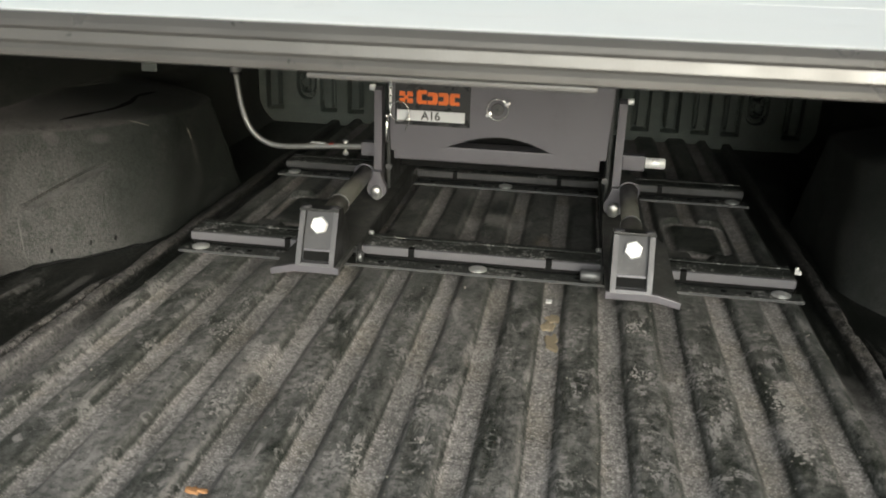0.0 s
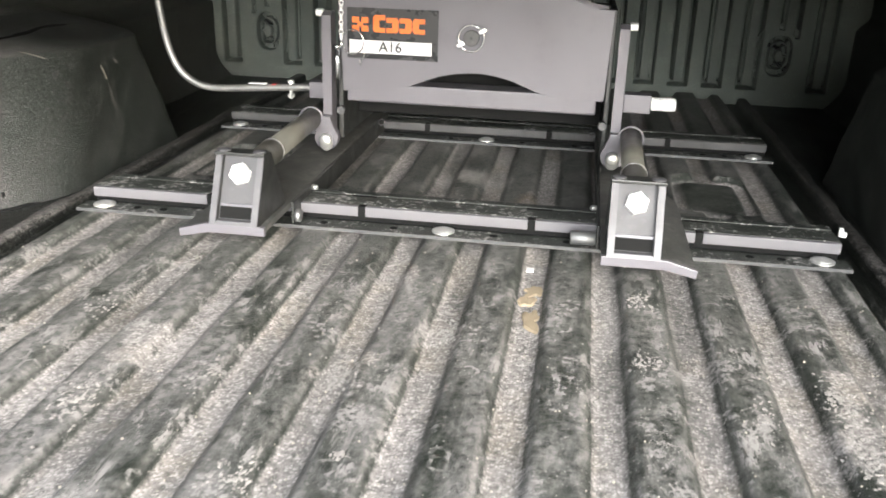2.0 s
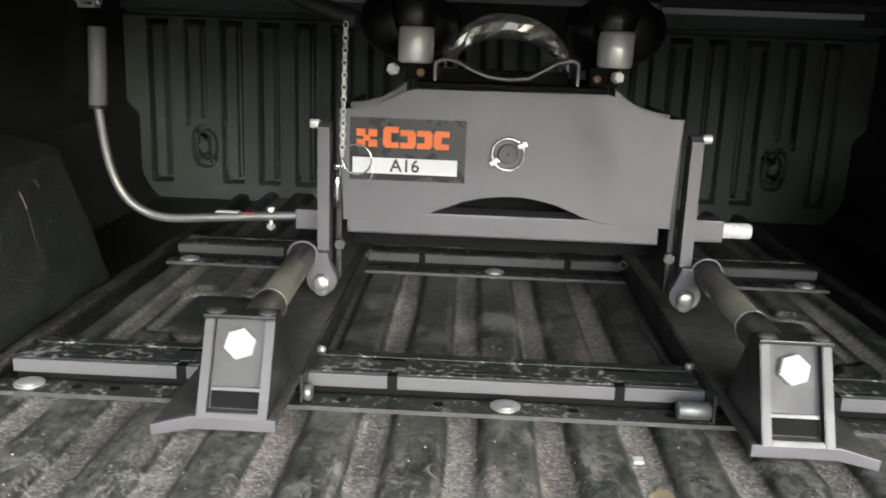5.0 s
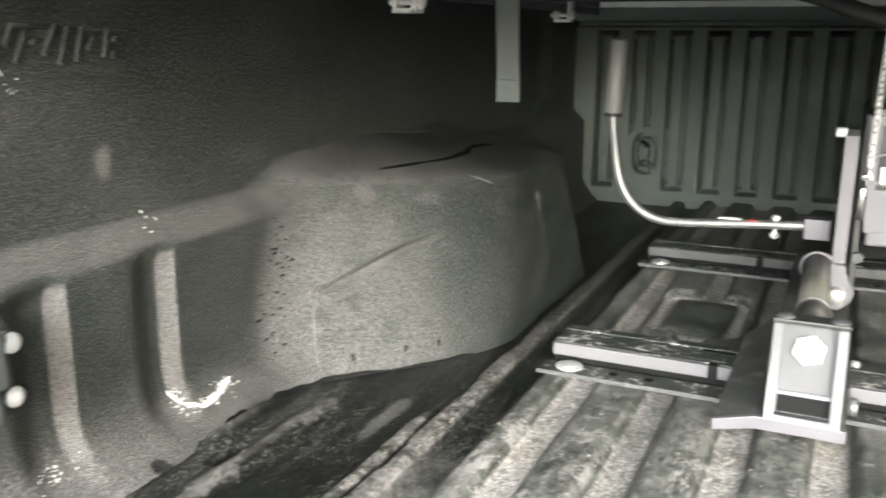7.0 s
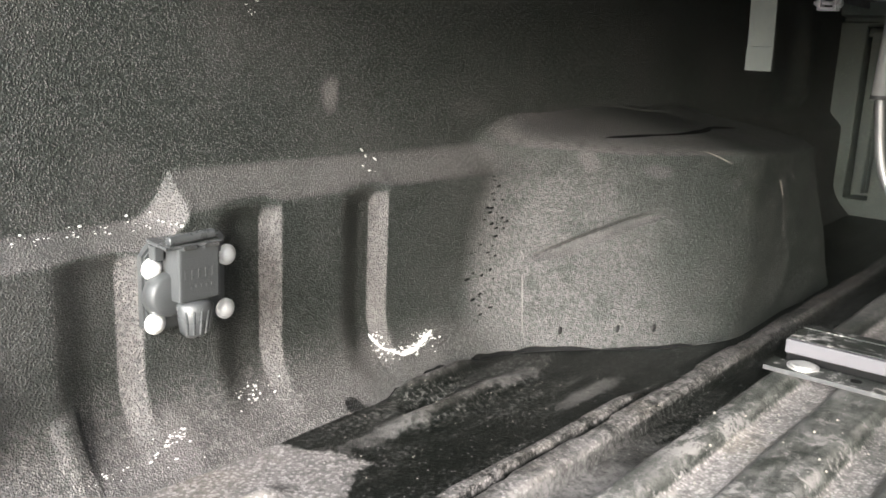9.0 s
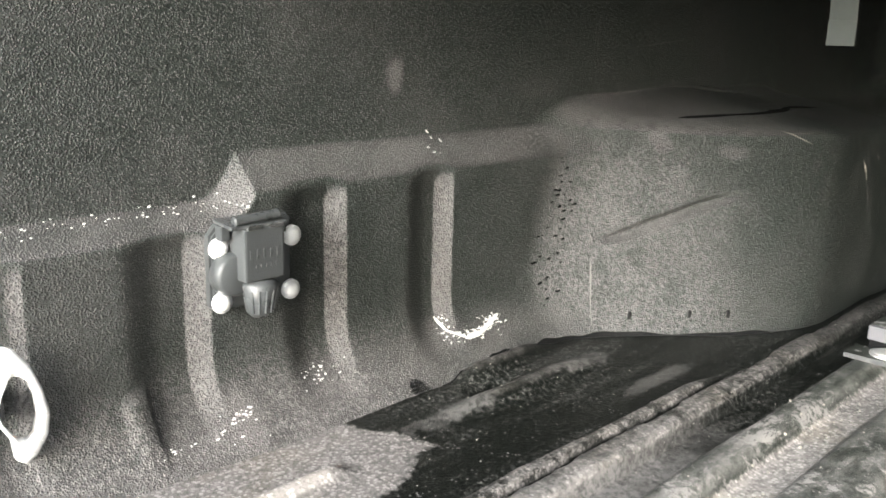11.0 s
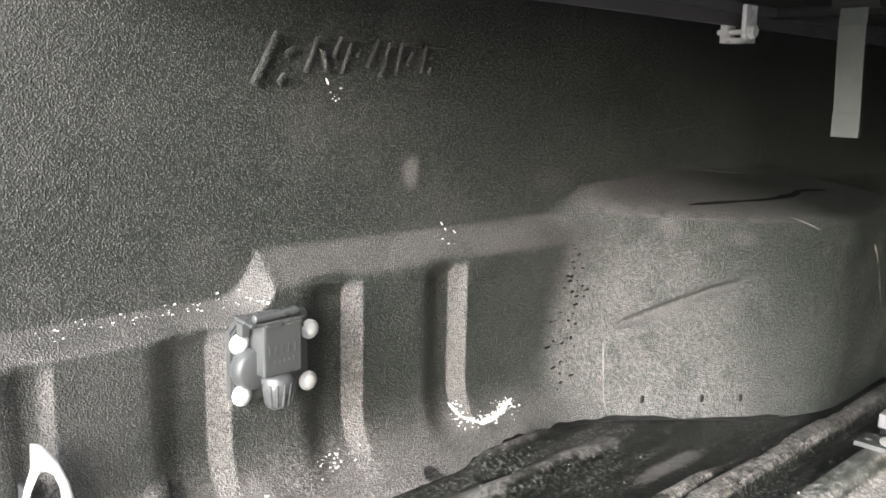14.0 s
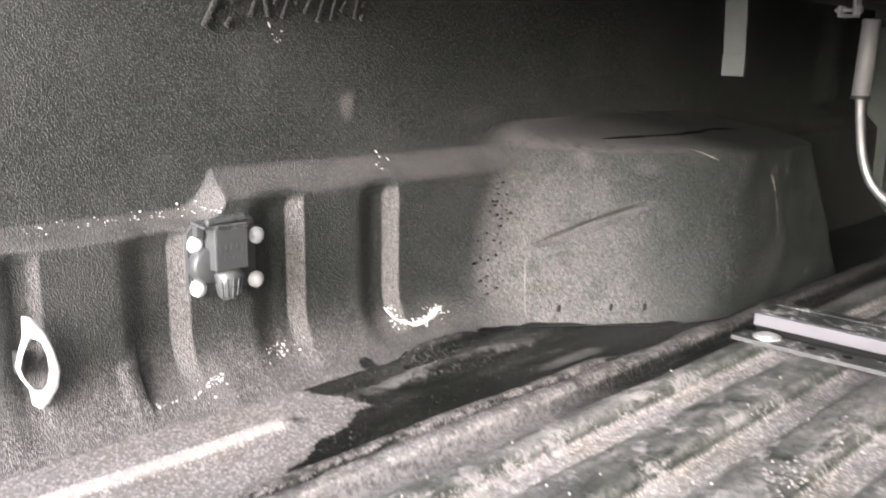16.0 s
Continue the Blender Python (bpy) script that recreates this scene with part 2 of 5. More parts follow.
    for cx, cy, rx, ry, much in ((0.449, 1.068, 0.026, 0.045, 0.9), (0.437, 0.978, 0.035, 0.05, 0.7), (0.045, 1.11, 0.03, 0.05, 0.8), (-0.035, 1.01, 0.03, 0.06, 0.8), (-0.25, 1.02, 0.03, 0.06, 0.8), (-0.02, 1.25, 0.015, 0.04, 0.7), (-0.30, 1.16, 0.015, 0.05, 0.7), (0.0, 1.70, 0.075, 0.05, 0.62), (0.062, 1.69, 0.02, 0.03, 0.64), (0.106, 1.575, 0.02, 0.06, 0.7), (-0.02, 1.56, 0.06, 0.03, 0.5), (0.02, 1.53, 0.08, 0.015, 0.6), (-0.22, 1.58, 0.02, 0.06, 0.5), (0.37, 1.60, 0.04, 0.05, 0.3), (0.225, 1.17, 0.02, 0.06, 0.5), (-0.728, 1.21, 0.014, 0.06, 0.32), (-0.735, 1.04, 0.02, 0.06, 0.25), (-0.655, 1.25, 0.012, 0.07, 0.2)):
        away = n.t.nodes.new("ShaderNodeVectorMath")
        away.operation = "LENGTH"
        move = n.t.nodes.new("ShaderNodeVectorMath")
        move.operation = "MULTIPLY_ADD"
        n.set(move, 0, n.co)
        move.inputs[1].default_value, move.inputs[2].default_value = (1 / rx, 1 / ry, 0), (-cx / rx, -cy / ry, 0)
        n.t.links.new(move.outputs[0], away.inputs[0])
        patch = n.ramp(n.math("ADD", away.outputs["Value"], n.math("MULTIPLY", n.math("SUBTRACT", n.noise(38, 7, 0.75), 0.5), 3.2)), 1.0, 0.45)
        patch = n.math("MULTIPLY", n.math("MULTIPLY", patch, n.ramp(fine, 0.36, 0.58, 0.3, 1.0)), much)
        if much > 0.65:
            sand = n.math("MAXIMUM", sand, patch)
        else:
            scuff = n.math("MAXIMUM", scuff, patch)
    # dried drop rings on the ribs
    spread, drop, _ = n.cell_tint(34, n.stretch(1.0, 0.8, 0.0))
    ring_mark = n.math("MULTIPLY", n.ramp(n.math("ABSOLUTE", n.math("SUBTRACT", n.math("ADD", spread, n.math("MULTIPLY", n.math("SUBTRACT", n.noise(70, 4), 0.5), 0.3)), 0.30)), 0.075, 0.03), n.ramp(drop, 0.62, 0.66))
    ring_mark = n.math("MULTIPLY", n.math("MULTIPLY", ring_mark, n.math("MULTIPLY", inside, top)), n.ramp(n.noise(60, 6, 0.75), 0.42, 0.58, 0.1, 0.7))
    scuff = n.math("MAXIMUM", scuff, n.math("MULTIPLY", ring_mark, rear))
    sparks = n.math("MULTIPLY", n.ramp(n.cells(230), 0.24, 0.12), n.ramp(n.noise(36, 5, 0.7), 0.50, 0.60))
    scuff = n.math("MAXIMUM", scuff, n.math("MULTIPLY", n.math("MULTIPLY", sparks, n.math("MAXIMUM", inside, 0.8)), 0.9))
    dirt = n.math("MAXIMUM", n.math("MAXIMUM", sand, n.math("MULTIPLY", edge, n.ramp(fine, 0.3, 0.6, 0.22, 0.55))), n.math("MULTIPLY", strip, 0.42))
    base = n.mix(n.ramp(n.noise(26, 7, 0.7), 0.40, 0.66), (0.018, 0.023, 0.018), (0.060, 0.065, 0.057))
    ragged = n.math("ADD", n.axis(1), n.math("MULTIPLY", n.math("SUBTRACT", n.noise(26, 6, 0.7), 0.5), 0.35))
    gap_dust = n.math("MULTIPLY", n.math("MULTIPLY", n.ramp(far, 0.53, 0.54), n.ramp(far, 0.60, 0.57)), n.ramp(ragged, 1.22, 1.02))
    scuff = n.math("MAXIMUM", scuff, n.math("MULTIPLY", gap_dust, n.ramp(fine, 0.36, 0.6, 0.15, 0.55)))
    mottle = n.math("MULTIPLY", n.ramp(n.noise(230, 7, 0.8), 0.48, 0.64), n.ramp(n.noise(22, 7, 0.75, streak), 0.44, 0.62, 0.04, 1.0))
    base = n.mix(n.ramp(far, 0.53, 0.545), base, n.mix(mottle, (0.004, 0.005, 0.004), (0.15, 0.147, 0.14)))
    c = n.mix(scuff, n.mix(haze, base, (0.135, 0.132, 0.130)), (0.38, 0.36, 0.352))
    # dried puddle and a yellowish stain between the rails
    puddle = n.math("MULTIPLY", n.blot(0.01, 1.70, 0.0, 0.065, 0.05, 5.0, 1.6), n.ramp(n.noise(75, 6, 0.75), 0.40, 0.60, 0.1, 0.6))
    c = n.mix(puddle, c, (0.30, 0.285, 0.27))
    c = n.mix(n.math("MULTIPLY", n.blot(0.108, 1.575, 0.0, 0.024, 0.065, 5.0, 1.2), n.ramp(fine, 0.36, 0.6, 0.25, 0.7)), c, (0.30, 0.235, 0.15))
    tan = n.math("MULTIPLY", n.ramp(n.noise(6, 3), 0.48, 0.62), 0.7)
    stone, tone, _ = n.cell_tint(330)
    c = n.mix(n.math("MULTIPLY", dirt, n.ramp(stone, 0.62, 0.45)), c, n.mix(n.ramp(tone, 0.1, 0.95), (0.15, 0.138, 0.134), (0.66, 0.615, 0.60)))
    dirt = n.math("MULTIPLY", dirt, n.ramp(stone, 0.30, 0.50, 0.42, 0.8))
    n.colour(n.mix(dirt, c, n.mix(tan, (0.41, 0.38, 0.372), (0.38, 0.335, 0.285))))
    n.rough(n.ramp(n.math("ADD", dirt, scuff), 0.0, 0.7, 0.42, 0.9))
    n.bump(n.math("ADD", n.math("ADD", n.noise(300, 4, 0.7), n.math("MULTIPLY", n.noise(140, 5, 0.7), 1.2)), n.math("MULTIPLY", n.noise(38, 6, 0.6), 0.7)), 0.8, 0.0009)
    return m


def worn_material(name, base, worn, rough, metal=0.0, scale=60, share=(0.58, 0.75), coat=0.0, bump=0.0004):
    """Paint or metal with a fine grain and scattered wear in a second colour."""
    m = material(name, base, rough, metal, coat)
    n = Nodes(m)
    wear = n.ramp(n.math("ADD", n.math("MULTIPLY", n.noise(scale, 6, 0.7), 0.7), n.math("MULTIPLY", n.noise(scale / 7, 3), 0.3)), *share)
    n.colour(n.mix(wear, base, worn))
    n.rough(n.ramp(n.noise(scale * 0.5, 4), 0.3, 0.7, max(rough - 0.08, 0.05), rough + 0.1))
    n.bump(n.noise(scale * 12, 3), 0.5, bump)
    return m


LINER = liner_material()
FLOOR = floor_material()
HEAD = worn_material("headboard_coat", (0.094, 0.110, 0.097), (0.17, 0.19, 0.172), 0.5, 0.0, 220, (0.5, 0.72), bump=0.0025)
GREY = worn_material("grey_powder_coat", (0.128, 0.122, 0.137), (0.105, 0.10, 0.113), 0.42, 0.2, 25, (0.5, 0.8), bump=0.0002)
BLACK = worn_material("black_powder_coat", (0.022, 0.023, 0.022), (0.15, 0.145, 0.13), 0.4, 0.0, 45, (0.6, 0.8))
DUSTED = worn_material("dusty_black_plate", (0.05, 0.051, 0.048), (0.16, 0.155, 0.145), 0.55, 0.0, 55, (0.46, 0.72))
# darker copy of EDGE, with the hitch's shade painted in
SHADED_EDGE = worn_material("shaded_rail_edge", (0.045, 0.045, 0.046), (0.02, 0.02, 0.02), 0.6, 0.0, 30, (0.5, 0.75))
BAR_STEEL = worn_material("satin_bar_steel", (0.25, 0.25, 0.25), (0.19, 0.19, 0.19), 0.45, 0.7, 50)
LIP = worn_material("dark_grey_edge", (0.065, 0.065, 0.067), (0.15, 0.15, 0.15), 0.45, 0.1, 60, (0.5, 0.75))
DARKCHROME = worn_material("greased_steel", (0.9, 0.9, 0.88), (0.25, 0.25, 0.25), 0.16, 0.75, 20, bump=0.00005)
BAR_EDGE = worn_material("rubbed_steel_edge", (0.092, 0.09, 0.096), (0.13, 0.127, 0.133), 0.45, 0.2, 40, (0.5, 0.75))
PANEL = worn_material("rubbed_steel_panel", (0.06, 0.059, 0.064), (0.10, 0.098, 0.10), 0.55, 0.1, 70, (0.5, 0.75))
RAIL = worn_material("scuffed_black_rail", (0.02, 0.023, 0.02), (0.33, 0.32, 0.31), 0.5, 0.0, 120, (0.535, 0.60))
EDGE = worn_material("worn_rail_edge", (0.108, 0.104, 0.114), (0.07, 0.07, 0.073), 0.62, 0.0, 16, (0.55, 0.8))
ZINC = worn_material("zinc_plate", (0.66, 0.66, 0.65), (0.42, 0.42, 0.41), 0.36, 0.8, 120)
CHAIN = worn_material("bright_plated_chain", (0.95, 0.95, 0.95), (0.7, 0.7, 0.7), 0.3, 0.2, 60)
CHROME = worn_material("chrome", (0.8, 0.8, 0.8), (0.6, 0.6, 0.6), 0.16, 1.0, 60, bump=0.00005)
OLIVE = worn_material("olive_tube_steel", (0.145, 0.142, 0.122), (0.105, 0.102, 0.088), 0.36, 0.25, 45, (0.5, 0.8))
SATIN = worn_material("satin_steel", (0.85, 0.84, 0.85), (0.6, 0.6, 0.6), 0.36, 0.45, 40)
RUBBER = worn_material("black_rubber", (0.015, 0.015, 0.015), (0.05, 0.05, 0.05), 0.6, 0.0, 50)
GRIP = worn_material("grey_vinyl_grip", (0.19, 0.19, 0.19), (0.15, 0.15, 0.15), 0.45, 0.0, 40)
STRAP = worn_material("grey_webbing", (0.105, 0.116, 0.11), (0.08, 0.088, 0.084), 0.85, 0.0, 150, bump=0.001)
PLASTIC = worn_material("grey_plastic", (0.055, 0.058, 0.06), (0.11, 0.11, 0.11), 0.4, 0.0, 60)
LENS_CAP = worn_material("dusty_clear_plastic", (0.058, 0.061, 0.063), (0.13, 0.13, 0.13), 0.3, 0.0, 120)
ALU = worn_material("brushed_aluminium", (0.11, 0.105, 0.10), (0.075, 0.072, 0.07), 0.34, 0.5, 30)
PALE = worn_material("pale_paint", (0.78, 0.79, 0.77), (0.68, 0.69, 0.67), 0.5, 0.0, 30)
COVER = worn_material("white_cover_skin", (0.88, 0.88, 0.87), (0.8, 0.8, 0.79), 0.45, 0.0, 12)
UNDER = worn_material("black_cover_underside", (0.02, 0.02, 0.02), (0.03, 0.03, 0.03), 0.7, 0.0, 60)
STICKER = worn_material("black_sticker", (0.014, 0.014, 0.015), (0.02, 0.02, 0.02), 0.3, 0.0, 60, bump=0.00002)
WHITE = worn_material("white_sticker", (0.72, 0.73, 0.75), (0.66, 0.66, 0.68), 0.35, 0.0, 60, bump=0.00002)
ORANGE = worn_material("orange_print", (0.85, 0.17, 0.02), (0.75, 0.14, 0.02), 0.35, 0.0, 60, bump=0.00002)
DARK = worn_material("black_cast_paint", (0.006, 0.006, 0.006), (0.05, 0.05, 0.048), 0.32, 0.0, 28, (0.62, 0.72))
# also painted into openings, recesses and gaps as their shade
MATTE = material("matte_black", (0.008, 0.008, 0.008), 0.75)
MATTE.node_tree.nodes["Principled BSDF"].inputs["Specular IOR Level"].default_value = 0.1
INK = material("black_ink", (0.012, 0.012, 0.014), 0.4)
RUST = worn_material("rusty_steel", (0.30, 0.19, 0.11), (0.5, 0.45, 0.36), 0.6, 0.4, 200, (0.5, 0.65))
RED = material("red_print", (0.5, 0.03, 0.03), 0.4)
CLAY = worn_material("dried_yellow_clay", (0.36, 0.29, 0.20), (0.26, 0.22, 0.165), 0.9, 0.0, 90, bump=0.003)
MUD = worn_material("dried_grey_mud", (0.34, 0.32, 0.28), (0.16, 0.15, 0.13), 0.9, 0.0, 90, bump=0.003)
DRIP = worn_material("dried_drip", (0.14, 0.135, 0.13), (0.07, 0.07, 0.068), 0.85, 0.0, 200)
CAULK = worn_material("white_residue", (0.75, 0.74, 0.72), (0.5, 0.5, 0.48), 0.6, 0.0, 150, bump=0.002)
LEAF = worn_material("dry_orange_leaf", (0.33, 0.17, 0.075), (0.22, 0.11, 0.05), 0.8, 0.0, 150)
CONCRETE = worn_material("concrete", (0.3, 0.29, 0.28), (0.22, 0.22, 0.21), 0.85, 0.0, 4, bump=0.003)


# ---- building helpers ----
ROOT = {}


def thing(name, at, label, category, group="", kind=""):
    ob = new(name)
    ob.empty_display_size = 0.05
    ob.location = at
    ROOT[ob.name] = Vector(at)
    return tagged(ob, label, category, group, kind)


def part(name, bm, mat, parent=None, label="", smooth=False):
    """One bmesh, in world places, as a mesh object under a thing or a part."""
    me = bpy.data.meshes.new(name)
    bmesh.ops.recalc_face_normals(bm, faces=bm.faces)
    bm.to_mesh(me)
    bm.free()
    me.materials.append(mat)
    ob = new(name, me)
    if smooth:
        me.shade_smooth()
    if parent is not None:
        base = ROOT[parent.name]
        me.transform(Matrix.Translation(-base))
        ob.parent = parent
        ROOT[ob.name] = base
    else:
        ROOT[ob.name] = Vector((0, 0, 0))
    return tagged(ob, label) if label else ob


def box(bm, x0, x1, y0, y1, z0, z1, bevel=0.0, turn=None):
    made = bmesh.ops.create_cube(bm, size=1.0)["verts"]
    bmesh.ops.scale(bm, vec=(x1 - x0, y1 - y0, z1 - z0), verts=made)
    if bevel:
        edges = list({e for v in made for e in v.link_edges})
        made = [v for v in bmesh.ops.bevel(bm, geom=edges, offset=bevel, segments=2, profile=0.6, affect="EDGES")["verts"]]
    mid = Vector(((x0 + x1) / 2, (y0 + y1) / 2, (z0 + z1) / 2))
    if turn is not None:
        bmesh.ops.rotate(bm, cent=(0, 0, 0), matrix=turn, verts=made)
    bmesh.ops.translate(bm, vec=mid, verts=made)
    return bm


def rod(bm, a, b, r, r2=None, seg=20, cap=0.0):
    """A round bar from a to b, its ends rounded by cap."""
    a, b = Vector(a), Vector(b)
    way, r2 = (b - a), r if r2 is None else r2
    turn = way.to_track_quat("Z", "Y").to_matrix().to_4x4()
    far, rings = way.length, []
    steps = [(0, r - cap), (cap, r), (far - cap, r2), (far, r2 - cap)] if cap else [(0, r), (far, r2)]
    for h, rr in steps:
        rings.append([bm.verts.new(Matrix.Translation(a) @ turn @ Vector((rr * math.cos(k * math.tau / seg), rr * math.sin(k * math.tau / seg), h))) for k in range(seg)])
    for lo, hi in zip(rings, rings[1:]):
        for k in range(seg):
            bm.faces.new((lo[k], lo[(k + 1) % seg], hi[(k + 1) % seg], hi[k]))
    bm.faces.new(rings[0][::-1])
    bm.faces.new(rings[-1])
    return bm


def ring(bm, centre, axis, big, small, n=28, m=8, squash=1.0):
    """A round wire loop about an axis; squash shortens it sideways."""
    turn = Vector(axis).to_track_quat("Z", "Y").to_matrix().to_4x4()
    loops = []
    for i in range(n):
        a = i * math.tau / n
        loops.append([bm.verts.new(Vector(centre) + turn @ Vector(((big + small * math.cos(j * math.tau / m)) * math.cos(a) * squash, (big + small * math.cos(j * math.tau / m)) * math.sin(a), small * math.sin(j * math.tau / m)))) for j in range(m)])
    for i in range(n):
        for j in range(m):
            bm.faces.new((loops[i][j], loops[(i + 1) % n][j], loops[(i + 1) % n][(j + 1) % m], loops[i][(j + 1) % m]))
    return bm


def sweep(bm, points, r, m=12):
    """A round bar along a smooth line through the points."""
    pts = [Vector(p) for p in points]
    line = []
    for i in range(len(pts) - 1):
        p0, p1, p2, p3 = pts[max(i - 1, 0)], pts[i], pts[i + 1], pts[min(i + 2, len(pts) - 1)]
        for k in range(6):
            t = k / 6
            line.append(0.5 * ((2 * p1) + (p2 - p0) * t + (2 * p0 - 5 * p1 + 4 * p2 - p3) * t * t + (3 * p1 - p0 - 3 * p2 + p3) * t**3))
    line.append(pts[-1])
    loops, side = [], None
    for i, p in enumerate(line):
        way = (line[min(i + 1, len(line) - 1)] - line[max(i - 1, 0)]).normalized()
        side = way.orthogonal() if side is None else (side - way * side.dot(way))
        side.normalize()
        up = way.cross(side)
        loops.append([bm.verts.new(p + r * (side * math.cos(j * math.tau / m) + up * math.sin(j * math.tau / m))) for j in range(m)])
    for lo, hi in zip(loops, loops[1:]):
        for j in range(m):
            bm.faces.new((lo[j], lo[(j + 1) % m], hi[(j + 1) % m], hi[j]))
    bm.faces.new(loops[0][::-1])
    bm.faces.new(loops[-1])
    return bm


def plate(bm, outline, y0, y1, bevel=0.0015):
    """A flat plate across y: its outline in x and z."""
    a = [bm.verts.new((x, y0, z)) for x, z in outline]
    b = [bm.verts.new((x, y1, z)) for x, z in outline]
    front = bm.faces.new(a)
    bm.faces.new(b[::-1])
    for i in range(len(a)):
        j = (i + 1) % len(a)
        bm.faces.new((a[j], a[i], b[i], b[j]))
    if bevel:
        bmesh.ops.bevel(bm, geom=list(front.edges), offset=bevel, segments=2, profile=0.6, affect="EDGES")
    return bm


def bar_along_x(bm, section, x0, x1):
    """A section in y and z, drawn out from x0 to x1."""
    a = [bm.verts.new((x0, y, z)) for y, z in section]
    b = [bm.verts.new((x1, y, z)) for y, z in section]
    bm.faces.new(a)
    bm.faces.new(b[::-1])
    for i in range(len(a)):
        j = (i + 1) % len(a)
        bm.faces.new((a[j], a[i], b[i], b[j]))
    return bm


def hex_bolt(bm, centre, axis, r, thick):
    """A six-sided head with a chamfered face, looking along the axis."""
    turn = Vector(axis).to_track_quat("Z", "Y").to_matrix().to_4x4()
    rings = []
    for h, rr in ((0, r), (thick * 0.75, r), (thick, r * 0.85)):
        rings.append([bm.verts.new(Vector(centre) + turn @ Vector((rr * math.cos(k * math.tau / 6 + 0.3), rr * math.sin(k * math.tau / 6 + 0.3), h))) for k in range(6)])
    for lo, hi in zip(rings, rings[1:]):
        for k in range(6):
            bm.faces.new((lo[k], lo[(k + 1) % 6], hi[(k + 1) % 6], hi[k]))
    bm.faces.new(rings[0][::-1])
    bm.faces.new(rings[-1])
    return bm


def dome_bolt(bm, centre, r, high):
    """A round-headed carriage bolt on its washer, upright."""
    c = Vector(centre)
    rod(bm, c, c + Vector((0, 0, 0.002)), r * 1.25, seg=24)
    rings = []
    for k in range(5):
        a = k / 4 * math.pi / 2
        rr, h = r * math.cos(a), 0.002 + high * math.sin(a)
        rings.append([bm.verts.new(c + Vector((max(rr, 1e-4) * math.cos(j * math.tau / 20), max(rr, 1e-4) * math.sin(j * math.tau / 20), h))) for j in range(20)])
    for lo, hi in zip(rings, rings[1:]):
        for j in range(20):
            bm.faces.new((lo[j], lo[(j + 1) % 20], hi[(j + 1) % 20], hi[j]))
    bm.faces.new(rings[-1])
    return bm


def ball(bm, centre, rx, ry, rz, u=28, v=16):
    made = bmesh.ops.create_uvsphere(bm, u_segments=u, v_segments=v, radius=1.0)["verts"]
    bmesh.ops.scale(bm, vec=(rx, ry, rz), verts=made)
    bmesh.ops.translate(bm, vec=centre, verts=made)
    return bm


def sheet(name, nu, nv, place, mat):
    """A grid of points place(u, v), arrays of 0..1, as one smooth mesh."""
    u, v = np.meshgrid(nu, nv, indexing="ij")
    verts = np.stack(place(u, v), -1).reshape(-1, 3)
    a, b = len(nu), len(nv)
    i, j = np.meshgrid(np.arange(a - 1), np.arange(b - 1), indexing="ij")
    k = (i * b + j).ravel()
    faces = np.stack([k, k + b, k + b + 1, k + 1], -1)
    me = bpy.data.meshes.new(name)
    me.from_pydata(verts.tolist(), [], faces.tolist())
    me.shade_smooth()
    me.materials.append(mat)
    return new(name, me)


def step(x, lo, hi):
    t = np.clip((x - lo) / (hi - lo), 0, 1)
    return t * t * (3 - 2 * t)


def lower_of(a, b, k):
    """The smaller of two, rounded over a width k."""
    h = np.clip(0.5 + 0.5 * (b - a) / k, 0, 1)
    return b * (1 - h) + a * h - k * h * (1 - h)


def rough_sheet(bm, x, y, z, rx, ry, seed, high=0.001, n=40):
    """A thin patch with a ragged outline, lying flat."""
    rnd = random.Random(seed)
    ph = [(rnd.uniform(0, 6.3), rnd.uniform(0.05, 0.16)) for _ in range(6)]
    wob = [0.9 + sum(h * math.sin((j + 2) * k * math.tau / n + p) for j, (p, h) in enumerate(ph)) for k in range(n)]
    top = bm.verts.new((x, y, z + high))
    rim = [bm.verts.new((x + rx * wob[k] * 0.85 * math.cos(k * math.tau / n), y + ry * wob[k] * 0.85 * math.sin(k * math.tau / n), z + high * rnd.uniform(0.5, 1))) for k in range(n)]
    low = [bm.verts.new((x + rx * wob[k] * math.cos(k * math.tau / n), y + ry * wob[k] * math.sin(k * math.tau / n), z - 0.0015)) for k in range(n)]
    for k in range(n):
        bm.faces.new((top, rim[k], rim[(k + 1) % n]))
        bm.faces.new((rim[k], low[k], low[(k + 1) % n], rim[(k + 1) % n]))
    bm.faces.new(low[::-1])
    return bm


